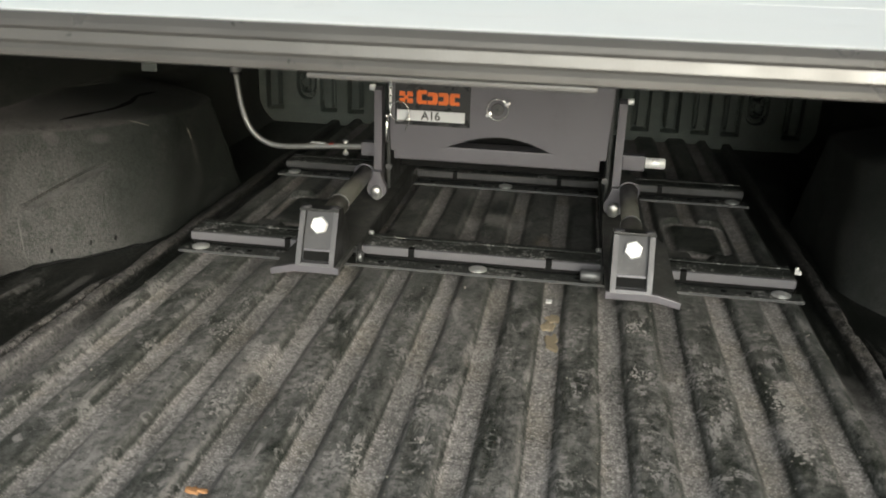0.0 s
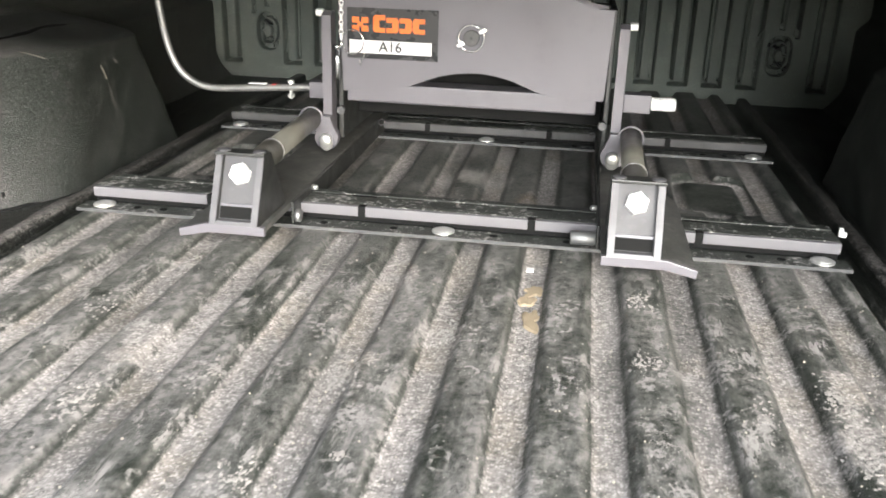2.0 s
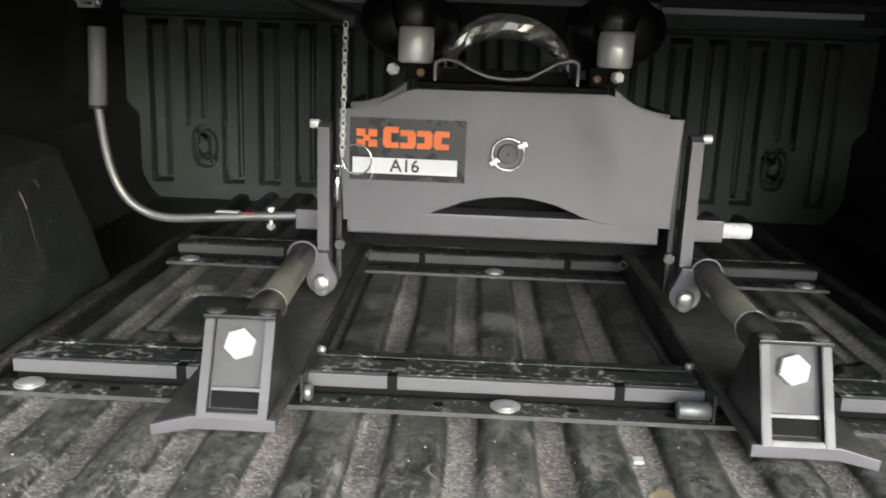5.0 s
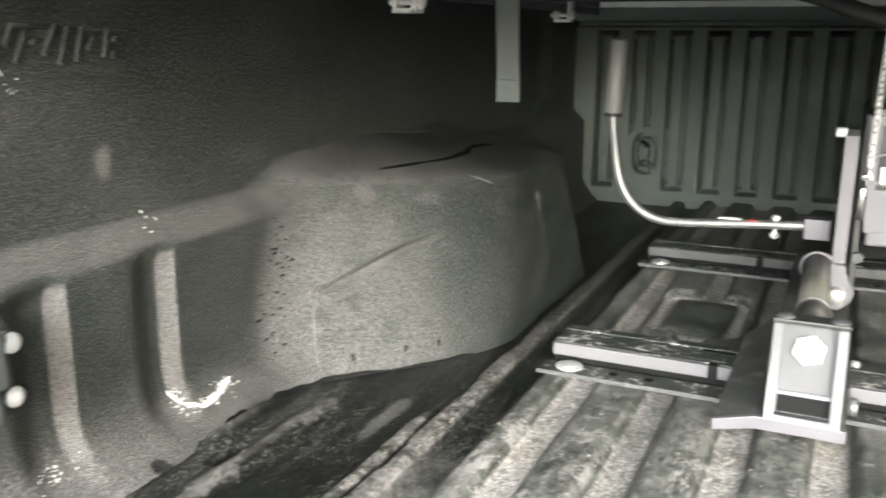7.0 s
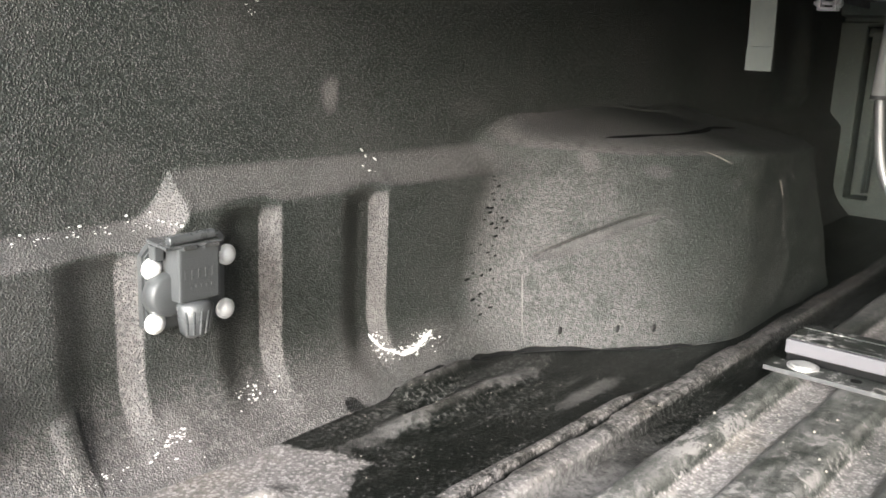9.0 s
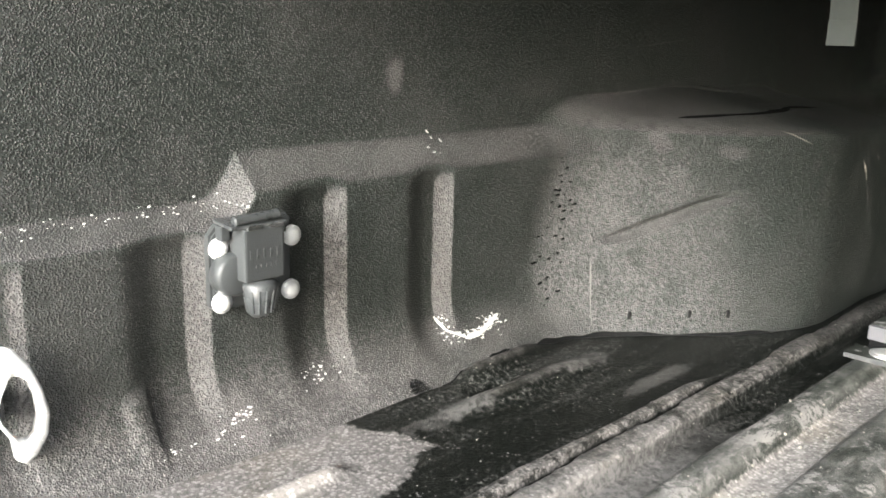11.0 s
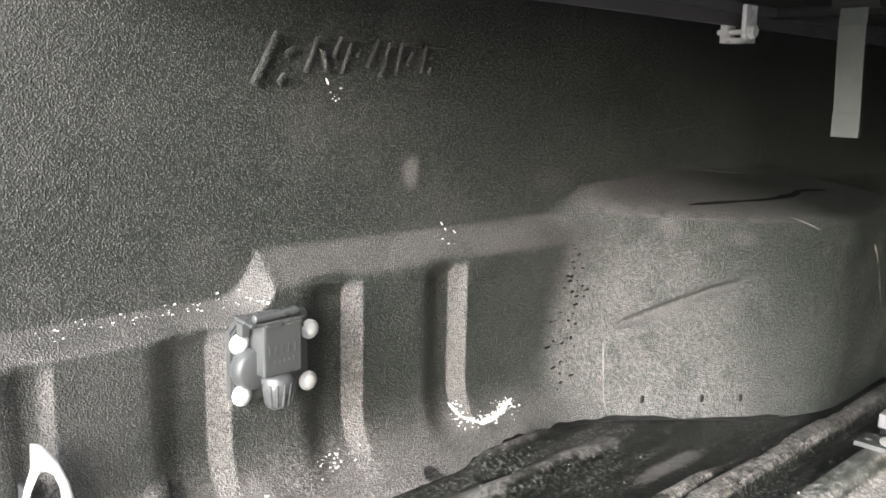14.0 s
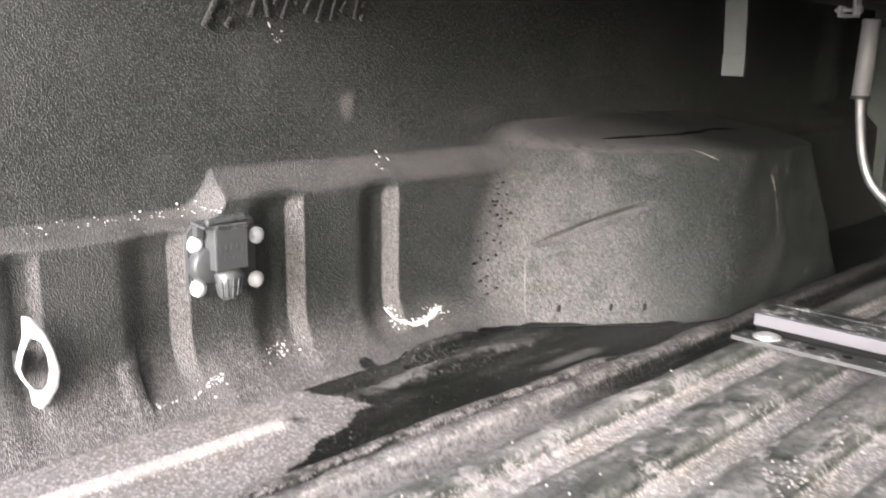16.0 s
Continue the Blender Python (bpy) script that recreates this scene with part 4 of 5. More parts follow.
# face plate
up_l = [(-0.215, 0.299), (-0.195, 0.2985), (-0.178, 0.301), (-0.160, 0.308), (-0.143, 0.316), (-0.130, 0.322), (-0.119, 0.326)]
up_r = [(-x, z + 0.002) for x, z in up_l[::-1]]
low_r = [(0.209, 0.162), (0.150, 0.163), (0.120, 0.166), (0.100, 0.172), (0.080, 0.180), (0.062, 0.187), (0.040, 0.192), (0.018, 0.195), (-0.004, 0.195)]
low_l = [(-0.030, 0.192), (-0.055, 0.186), (-0.078, 0.177), (-0.098, 0.169), (-0.125, 0.164), (-0.160, 0.160), (-0.208, 0.156)]
face = part("face_plate", plate(bmesh.new(), up_l + up_r + low_r + low_l, 1.653, 1.661, 0.0015), GREY, hitch, "grey powder-coated face plate")
part("cross_bar", box(bmesh.new(), -0.204, 0.198, 1.662, 1.71, 0.138, 0.168, 0.003), GREY, hitch, "grey steel cross bar")
# matte black paints in the shade behind the arch and on the shelf
part("back_plate", box(bmesh.new(), -0.21, 0.21, 1.76, 1.775, 0.10, 0.30, 0.002), MATTE, hitch)
part("top_shelf", box(bmesh.new(), -0.118, 0.118, 1.655, 1.90, 0.3285, 0.3345, 0.002), MATTE, hitch)
# label on the plate
lab = part("label", box(bmesh.new(), -0.200, -0.054, 1.6515, 1.6527, 0.210, 0.2885), STICKER, face, "black glossy label with orange mark")
part("white_strip", box(bmesh.new(), -0.196, -0.064, 1.6505, 1.6513, 0.2185, 0.2385), WHITE, lab, "white strip")
for k, x0 in enumerate((-0.158, -0.1365, -0.1155, -0.0945)):
    x1, z1 = x0 + 0.0195, 0.278 if k == 0 else 0.2745
    notch = [(x0 + 0.003, 0.2515), (x1, 0.2515), (x1, 0.2585), (x0 + 0.010, 0.2585), (x0 + 0.010, z1 - 0.0075), (x1, z1 - 0.0075), (x1, z1), (x0 + 0.003, z1), (x0, z1 - 0.004), (x0, 0.2555)]
    flip = [notch, [(x0 + x1 - x, z) for x, z in notch], [(x0 + x1 - x, z) for x, z in notch], notch][k]
    part("mark_block", plate(bmesh.new(), flip, 1.6503, 1.6512, 0.0), ORANGE, lab, "orange block mark")
bm = bmesh.new()
for dx in (-1, 1):
    for dz in (-1, 1):
        box(bm, -0.1785 + dx * 0.0075 - 0.0055, -0.1785 + dx * 0.0075 + 0.0055, 1.6503, 1.6512, 0.263 + dz * 0.0065 - 0.0045, 0.263 + dz * 0.0065 + 0.0045, 0.0)
box(bm, -0.1825, -0.1745, 1.6501, 1.6509, 0.2595, 0.2665)
part("emblem", bm, ORANGE, lab, "orange square emblem")


def lettering(name, words, size, matrix, mat, parent, shear=0.0, thick=0.0003):
    curve = bpy.data.curves.new(name, "FONT")
    curve.offset = 0.0003
    curve.body, curve.size, curve.align_x, curve.align_y, curve.extrude, curve.shear = words, size, "CENTER", "CENTER", thick, shear
    temp = new(name, curve)
    me = bpy.data.meshes.new_from_object(temp.evaluated_get(bpy.context.evaluated_depsgraph_get()))
    bpy.data.objects.remove(temp)
    me.transform(Matrix.Translation(-ROOT[parent.name]) @ matrix)
    me.materials.clear()
    me.materials.append(mat)
    ob = new(name, me)
    ob.parent = parent
    ROOT[ob.name] = ROOT[parent.name]
    return ob


lettering("lettering", "A16", 0.0225, pose(-0.130, 1.6502, 0.2285, 90, 0, 0), INK, lab)
# middle pin with its clip ring
pin = part("middle_pin", rod(bmesh.new(), (-0.001, 1.6525, 0.250), (-0.001, 1.645, 0.250), 0.0125, seg=28, cap=0.001), LIP, face, "round steel pin end")
part("pin_centre", rod(bmesh.new(), (-0.001, 1.646, 0.250), (-0.001, 1.6445, 0.250), 0.002, seg=12), INK, pin)
part("clip_ring", ring(bmesh.new(), (-0.001, 1.644, 0.250), (0, 1, 0), 0.020, 0.0014, 36), CHROME, pin, "shiny wire clip ring", True)
for x0, z0, ang in ((0.016, 0.262, 25), (-0.018, 0.240, 35)):
    part("clip_tab", box(bmesh.new(), x0 - 0.006, x0 + 0.006, 1.641, 1.6445, z0 - 0.0035, z0 + 0.0035, 0.001, Euler((0, -radians(ang), 0)).to_matrix()), CHROME, pin)

# saddle
lip_line = [(-0.096, 0.358), (-0.090, 0.3615), (-0.081, 0.3625), (-0.067, 0.359), (-0.049, 0.350), (-0.031, 0.3435), (-0.006, 0.3405), (0.019, 0.343), (0.036, 0.352), (0.052, 0.3615), (0.067, 0.366), (0.075, 0.366), (0.080, 0.363)]
lip_out = [(-0.0975, 0.336), (-0.0975, 0.3575)] + [(x, z + 0.0015) for x, z in lip_line] + [(0.0815, 0.3625), (0.0815, 0.336)]
lip_in = [(0.078, 0.336)] + [(x + (0.002 if x < -0.08 else -0.002 if x > 0.07 else 0), z - 0.0015) for x, z in lip_line[::-1]] + [(-0.094, 0.336)]
part("saddle_lip", plate(bmesh.new(), lip_out + lip_in, 1.652, 1.72, 0.0), GREY, hitch, "steel lip with a wavy edge")
for x0 in (-0.1165, 0.1085):
    part("rusty_nut", hex_bolt(bmesh.new(), (x0, 1.70, 0.343), (0.1, -1, 0.2), 0.0058, 0.006), RUST, hitch, "small rusty nut")
# matte black backing, painted as the shaded hollow under the lip
part("lip_backing", box(bmesh.new(), -0.092, 0.073, 1.70, 1.71, 0.3345, 0.350, 0.001), MATTE, hitch)


arch = [(-0.006 + 0.084 * math.cos(math.pi * k / 24), 0.350 + 0.068 * math.sin(math.pi * k / 24)) for k in range(25)]
rim = [(-0.135, 0.356), (-0.165, 0.385), (-0.178, 0.42), (-0.172, 0.447), (0.166, 0.447), (0.172, 0.42), (0.158, 0.385), (0.120, 0.356)]
sad = part("saddle", plate(bmesh.new(), arch + rim, 1.745, 1.92, 0.0), MATTE, hitch, "black cast saddle with an arched opening")
# flared bright throat of the arch, facets tilted at random to imitate mirrored lamps
bm = bmesh.new()
rows = []
tilt = random.Random(12)
for k in range(23):
    a0 = math.pi * k / 22
    row = []
    for rx, rz, y, q in ((0.090, 0.078, 1.758, 0), (0.086, 0.072, 1.742, 0.6), (0.082, 0.062, 1.735, 1), (0.078, 0.052, 1.735, 1), (0.074, 0.044, 1.741, 1), (0.071, 0.040, 1.756, 0.5), (0.070, 0.039, 1.88, 0)):
        push = tilt.uniform(-0.0045, 0.0045) * q
        row.append(bm.verts.new((-0.006 + (rx + push * 0.4) * math.cos(a0), y + push, 0.350 + (rz + push * 0.4) * math.sin(a0))))
    rows.append(row)
for p, q in zip(rows, rows[1:]):
    for k in range(6):
        bm.faces.new((p[k], p[k + 1], q[k + 1], q[k]))
part("throat", bm, DARKCHROME, sad, "polished bright lining of the arch")
part("saddle_bolt", ball(bmesh.new(), (-0.010, 1.745, 0.438), 0.013, 0.007, 0.006, 20, 10), SATIN, sad, "", True)
for s, bolt_x, cup_x, cup_z in ((-1, -0.149, -0.1225, 0.356), (1, 0.131, 0.1285, 0.359)):
    part("rocker", ball(bmesh.new(), (s * 0.134, 1.750, 0.408), 0.068, 0.056, 0.052), DARK, hitch, "black rounded rocker arm", True)
    part("rocker_neck", rod(bmesh.new(), (s * 0.124, 1.700, 0.39), (s * 0.128, 1.706, 0.44), 0.024, 0.034, seg=28, cap=0.004), DARK, hitch, "", True)
    part("cushion", rod(bmesh.new(), (cup_x, 1.69, cup_z), (cup_x, 1.69, cup_z + 0.045), 0.0225, seg=36, cap=0.003), SATIN, hitch, "satin steel cushion cup", True)
    part("cushion_bolt", hex_bolt(bmesh.new(), (bolt_x, 1.685, 0.347), (s * 0.3, -1, 0.1), 0.008, 0.010), CHAIN, hitch, "bright bolt head")
    # block kept matte black for the shade below the cup
    part("cushion_block", box(bmesh.new(), s * 0.118 - 0.018, s * 0.118 + 0.018, 1.70, 1.74, 0.3345, 0.358, 0.002), MATTE, hitch)
    wing = [(s * 0.205, 0.290), (s * 0.205, 0.304), (s * 0.185, 0.305), (s * 0.165, 0.310), (s * 0.150, 0.318), (s * 0.140, 0.3265), (s * 0.132, 0.333), (s * 0.132, 0.290)]
    part("rear_plate", plate(bmesh.new(), wing, 1.690, 1.698, 0.001), GREY, hitch, "grey curved plate edge")
part("saddle_top", box(bmesh.new(), -0.19, 0.19, 1.72, 1.93, 0.432, 0.448, 0.007), DARK, hitch, "black top plate")

# release arm, chain and safety pin
part("release_arm", sweep(bmesh.new(), [(-0.34, 1.70, 0.452), (-0.29, 1.68, 0.440), (-0.245, 1.665, 0.422), (-0.195, 1.66, 0.406)], 0.011), RUBBER, hitch, "black release arm", True)
for k in range(22):
    z0 = 0.3985 - k * 0.0074
    part("chain_link", ring(bmesh.new(), (-0.2055 - 0.00014 * k, 1.645, z0), (0.8, 0.6, 0) if k % 2 else (-0.6, 0.8, 0), 0.0050, 0.0011, 14, 6, 0.62), CHAIN, hitch)
part("pin_ring", ring(bmesh.new(), (-0.190, 1.645, 0.236), (0.1, 1, 0), 0.019, 0.0012, 32), CHROME, hitch, "wire ring", True)
part("pin_wire", sweep(bmesh.new(), [(-0.172, 1.645, 0.230), (-0.170, 1.644, 0.218), (-0.176, 1.644, 0.206), (-0.177, 1.644, 0.200)], 0.0011, 8), CHROME, hitch, "", True)
part("safety_pin", rod(rod(bmesh.new(), (-0.2135, 1.640, 0.225), (-0.2135, 1.640, 0.174), 0.0042, seg=14, cap=0.001), (-0.2135, 1.640, 0.2245), (-0.2135, 1.640, 0.231), 0.0062, seg=14, cap=0.001), CHROME, hitch, "shiny safety pin", True)

# pull handle
grip_bar = part("pull_handle", sweep(bmesh.new(), [(-0.255, 1.70, 0.150), (-0.33, 1.70, 0.146), (-0.40, 1.70, 0.141), (-0.455, 1.70, 0.139), (-0.487, 1.70, 0.148), (-0.512, 1.70, 0.170), (-0.527, 1.70, 0.205), (-0.535, 1.70, 0.25), (-0.539, 1.70, 0.29), (-0.539, 1.70, 0.33)], 0.0062), BAR_STEEL, hitch, "bent steel pull handle", True)
part("grip", rod(bmesh.new(), (-0.539, 1.70, 0.282), (-0.535, 1.70, 0.386), 0.0115, seg=20, cap=0.002), GRIP, grip_bar, "grey vinyl grip", True)
part("grip_collar", rod(bmesh.new(), (-0.539, 1.70, 0.281), (-0.539, 1.70, 0.286), 0.0125, seg=20), RUBBER, grip_bar)
part("handle_block", box(bmesh.new(), -0.276, -0.244, 1.685, 1.715, 0.134, 0.161, 0.002), GREY, hitch, "grey steel block")
part("handle_label", box(bmesh.new(), -0.385, -0.355, 1.694, 1.706, 0.1500, 0.1515), WHITE, grip_bar, "white tag")
part("handle_mark", box(bmesh.new(), -0.345, -0.337, 1.694, 1.706, 0.1500, 0.1515), RED, grip_bar, "red tag")
bm = rod(bmesh.new(), (-0.312, 1.70, 0.160), (-0.312, 1.70, 0.128), 0.003, seg=12)
hex_bolt(bm, (-0.312, 1.70, 0.1545), (0, 0, 1), 0.006, 0.005)
part("handle_bolt", hex_bolt(bm, (-0.312, 1.70, 0.136), (0, 0, -1), 0.0065, 0.006), ZINC, grip_bar, "small zinc bolt")
part("right_block", box(bmesh.new(), 0.240, 0.283, 1.672, 1.70, 0.143, 0.172, 0.002), GREY, hitch)
part("right_cap", rod(bmesh.new(), (0.283, 1.686, 0.157), (0.322, 1.686, 0.157), 0.0105, seg=24, cap=0.002), CHAIN, hitch, "bright round cap", True)

# ---- trailer socket on the side panel ----
sock = thing("trailer_socket", (-0.828, 0.895, 0.125), "dusty grey plastic trailer socket screwed to the bed side", "socket")
bm = bmesh.new()
outline = [(0.856, 0.104), (0.860, 0.100), (0.926, 0.100), (0.930, 0.104), (0.930, 0.166), (0.926, 0.170), (0.866, 0.170), (0.856, 0.160)]
bar_along_x(bm, outline, -0.830, -0.822)
bmesh.ops.bevel(bm, geom=[e for e in bm.edges if all(v.co.x > -0.823 for v in e.verts)], offset=0.002, segments=2, affect="EDGES")
body = part("base", bm, PLASTIC, sock)
part("housing", box(bmesh.new(), -0.822, -0.797, 0.8705, 0.9065, 0.126, 0.1675, 0.002), PLASTIC, sock)
part("barrel", rod(bmesh.new(), (-0.822, 0.8715, 0.130), (-0.808, 0.8715, 0.130), 0.0185, 0.0165, seg=32, cap=0.002), PLASTIC, sock, "", True)
bm = box(bmesh.new(), -0.826, -0.799, 0.861, 0.911, 0.1685, 0.1715, 0.001, Euler((0.0, 0.10, 0.0)).to_matrix())
lid = part("lid", bm, LENS_CAP, sock, "hinged lid with a dusty top")
part("hinge", rod(bmesh.new(), (-0.803, 0.865, 0.1735), (-0.803, 0.9055, 0.1755), 0.0036, seg=14, cap=0.001), LENS_CAP, lid, "pale hinge rod")
part("lid_arm", box(bmesh.new(), -0.8215, -0.8125, 0.8605, 0.868, 0.157, 0.1685, 0.001), PLASTIC, lid)
part("lid_arm", box(bmesh.new(), -0.8215, -0.802, 0.907, 0.9115, 0.160, 0.1685, 0.001), PLASTIC, lid)
for y0 in (0.880, 0.899):
    part("contact", box(bmesh.new(), -0.801, -0.796, y0 - 0.006, y0 + 0.006, 0.1665, 0.1695), CHROME, lid)
bm = rod(bmesh.new(), (-0.8045, 0.8880, 0.1255), (-0.8035, 0.8865, 0.096), 0.0145, 0.0105, seg=24, cap=0.004)
nose = part("nose", bm, LENS_CAP, sock, "cloudy ribbed plastic nose", True)
for k in range(5):
    a0 = radians(-60 + k * 25)
    part("nose_rib", rod(bmesh.new(), (-0.8043 + 0.0135 * math.cos(a0), 0.8878 + 0.0135 * math.sin(a0), 0.119), (-0.8037 + 0.0112 * math.cos(a0), 0.8868 + 0.0112 * math.sin(a0), 0.101), 0.0011, seg=8), LENS_CAP, nose)
for y0, z0 in ((0.863, 0.150), (0.864, 0.107), (0.930, 0.151), (0.928, 0.106)):
    part("screw", ball(rod(bmesh.new(), (-0.8222, y0, z0), (-0.8195, y0, z0), 0.0085, seg=20), (-0.820, y0, z0), 0.005, 0.0068, 0.0068, 18, 10), CHAIN, sock, "shiny round screw head", True)
bm = bmesh.new()
for k in range(5):
    box(bm, -0.7972, -0.7966, 0.875 + k * 0.006, 0.8768 + k * 0.006, 0.144, 0.151)
    box(bm, -0.7972, -0.7966, 0.880 + k * 0.0045, 0.8815 + k * 0.0045, 0.1365, 0.139)
part("moulded_marks", bm, LENS_CAP, sock, "moulded marks too faint to read")

# tie-down loop near the rear end
tie = thing("tie_down", (-0.825, 0.70, 0.067), "bright metal tie-down loop on the bed side", "tie-down")
outer_line = [(0.7005, 0.112), (0.7065, 0.1105), (0.7155, 0.0985), (0.7225, 0.080), (0.7262, 0.062), (0.7238, 0.046), (0.7155, 0.0335), (0.7085, 0.0295), (0.7030, 0.034), (0.7015, 0.0475), (0.6945, 0.0605), (0.6922, 0.070), (0.6950, 0.0815), (0.6995, 0.094)]
inner_line = [(0.7045, 0.0925), (0.7085, 0.0915), (0.7140, 0.0865), (0.7178, 0.0745), (0.7188, 0.061), (0.7160, 0.0495), (0.7115, 0.0460), (0.7085, 0.0465), (0.7055, 0.0480), (0.7035, 0.0495), (0.6962, 0.0618), (0.6940, 0.070), (0.6966, 0.0800), (0.7020, 0.0905)]
bm = bmesh.new()
loops = []
for x0, shrink in ((-0.818, 0.0), (-0.8115, 0.0), (-0.8095, 0.22)):
    loops.append([[bm.verts.new((x0, o[0] + (i[0] - o[0]) * k, o[1] + (i[1] - o[1]) * k)) for o, i in zip(outer_line, inner_line)] for k in (shrink, 1 - shrink)])
n = len(outer_line)
for k in range(n):
    j = (k + 1) % n
    for lo, hi in zip(loops, loops[1:]):
        bm.faces.new((lo[0][k], lo[0][j], hi[0][j], hi[0][k]))
        bm.faces.new((lo[1][j], lo[1][k], hi[1][k], hi[1][j]))
    bm.faces.new((loops[-1][0][k], loops[-1][0][j], loops[-1][1][j], loops[-1][1][k]))
    bm.faces.new((loops[0][0][j], loops[0][0][k], loops[0][1][k], loops[0][1][j]))
part("loop", bm, CHAIN, tie, "", True)
part("mount", box(bmesh.new(), -0.85, -0.8185, 0.6950, 0.7005, 0.060, 0.080, 0.002), PLASTIC, tie)

# raised emblem on the side panel, too worn to read
emb = thing("side_emblem", (-0.856, 1.0, 0.37), "slanted raised moulded marks on the black bed side", "emblem")


def stroke(name, pts, wide, high):
    """A raised rounded stroke on the side panel, through points of y and z."""
    bm = bmesh.new()
    for (y0, z0), (y1, z1) in zip(pts, pts[1:]):
        run = math.hypot(y1 - y0, z1 - z0)
        turn = Euler((math.atan2(z1 - z0, y1 - y0), 0, 0)).to_matrix()
        box(bm, -0.858, -0.857 + high, (y0 + y1) / 2 - run / 2 - wide * 0.4, (y0 + y1) / 2 + run / 2 + wide * 0.4, (z0 + z1) / 2 - wide / 2, (z0 + z1) / 2 + wide / 2, min(wide, high) * 0.42, turn)
    part(name, bm, LINER, emb, "", True)


stroke("slant_bar", [(0.902, 0.355), (0.924, 0.394)], 0.0065, 0.005)
stroke("top_bar", [(0.926, 0.3955), (0.955, 0.3945)], 0.0025, 0.003)
stroke("stud", [(0.934, 0.379), (0.940, 0.383)], 0.006, 0.0045)
stroke("stud", [(0.926, 0.356), (0.930, 0.361)], 0.0055, 0.005)
stroke("slant_bar", [(0.953, 0.366), (0.965, 0.393), (0.975, 0.392)], 0.0045, 0.004)
stroke("stud", [(0.971, 0.381), (0.974, 0.367)], 0.005, 0.0045)
stroke("slant_bar", [(0.982, 0.379), (0.990, 0.3945), (1.021, 0.3945)], 0.004, 0.004)
stroke("slant_bar", [(0.991, 0.366), (1.002, 0.390)], 0.004, 0.0035)
stroke("stud", [(1.008, 0.381), (1.011, 0.3835)], 0.004, 0.004)
stroke("slant_bar", [(1.020, 0.372), (1.032, 0.394)], 0.005, 0.004)
stroke("slant_bar", [(1.036, 0.364), (1.046, 0.392), (1.052, 0.392)], 0.0045, 0.0035)
stroke("slant_bar", [(1.053, 0.366), (1.061, 0.393), (1.082, 0.393)], 0.0035, 0.004)
stroke("stud", [(1.068, 0.376), (1.074, 0.3845)], 0.0045, 0.0035)
stroke("slant_bar", [(1.085, 0.369), (1.091, 0.393), (1.114, 0.393)], 0.0035, 0.004)
stroke("stud", [(1.098, 0.383), (1.100, 0.3845)], 0.004, 0.004)
stroke("stud", [(1.095, 0.368), (1.097, 0.371)], 0.005, 0.0045)
stroke("underline", [(0.935, 0.3495), (1.10, 0.3495)], 0.0015, 0.001)

# ---- dirt and small things on the floor ----
clay = thing("clay_patch", (0.13, 1.28, 0.0), "dried yellow clay patch in a floor groove", "dirt", kind="stuff")
part("clay", rough_sheet(rough_sheet(rough_sheet(bmesh.new(), 0.138, 1.262, 0.002, 0.015, 0.020, 3), 0.128, 1.232, 0.0025, 0.012, 0.018, 4), 0.137, 1.180, 0.002, 0.012, 0.030, 5), CLAY, clay)
chip = part("white_chip", box(bmesh.new(), 0.121, 0.131, 1.325, 1.337, 0.0005, 0.003, 0.0008), CAULK)
tagged(chip, "small white chip lying in a floor groove", "chip")
leaf = part("dry_leaf", rough_sheet(bmesh.new(), -0.213, 0.726, 0.0125, 0.012, 0.006, 8, 0.002), LEAF)
tagged(leaf, "curled dry orange leaf on the bed floor", "leaf")
rnd = random.Random(5)
bm = bmesh.new()
for _ in range(900):
    x0, y0, r = rnd.uniform(-0.53, 0.53), rnd.uniform(0.68, 1.37), rnd.uniform(0.0004, 0.0013)
    if rnd.random() < 0.6:
        x0 = round((x0 - 0.044) / 0.088) * 0.088 + 0.044 + rnd.gauss(0, 0.008)
    z0 = float(floor_height(np.array(x0), np.array(y0)))
    made = bmesh.ops.create_icosphere(bm, subdivisions=1, radius=r)["verts"]
    bmesh.ops.translate(bm, vec=(x0, y0, z0 + r * 0.4), verts=made)
grit = part("grit", bm, MUD)
tagged(grit, "scattered sand grains and small grit on the floor", "grit", kind="stuff")
bm = bmesh.new()
rnd = random.Random(9)
for cy, cz, ly, lz, n in ((1.145, 0.026, 0.016, 0.004, 120), (1.175, 0.032, 0.008, 0.004, 60), (1.115, 0.034, 0.003, 0.010, 30), (0.87, 0.022, 0.006, 0.004, 26), (0.955, 0.03, 0.010, 0.005, 34), (1.118, 0.213, 0.007, 0.005, 5), (0.987, 0.352, 0.003, 0.006, 5), (0.79, 0.183, 0.050, 0.0035, 42), (0.88, 0.186, 0.012, 0.004, 14), (0.83, 0.012, 0.02, 0.006, 16)):
    for _ in range(n):
        r = min(0.0004 + rnd.expovariate(2200), 0.0014)
        y0, z0 = cy + rnd.gauss(0, ly), cz - 0.006 + rnd.gauss(0, lz * 0.7)
        x0 = -0.857 + float(side_face(np.array(y0), np.array(z0)))
        made = bmesh.ops.create_icosphere(bm, subdivisions=1, radius=r)["verts"]
        bmesh.ops.scale(bm, vec=(0.5, rnd.uniform(0.7, 1.8), rnd.uniform(0.6, 1.2)), verts=made)
        bmesh.ops.translate(bm, vec=(x0 + 0.0003, y0, z0), verts=made)
residue = part("white_residue", bm, CAULK)
tagged(residue, "white crumbly residue at the foot of the bed side", "residue", kind="stuff")


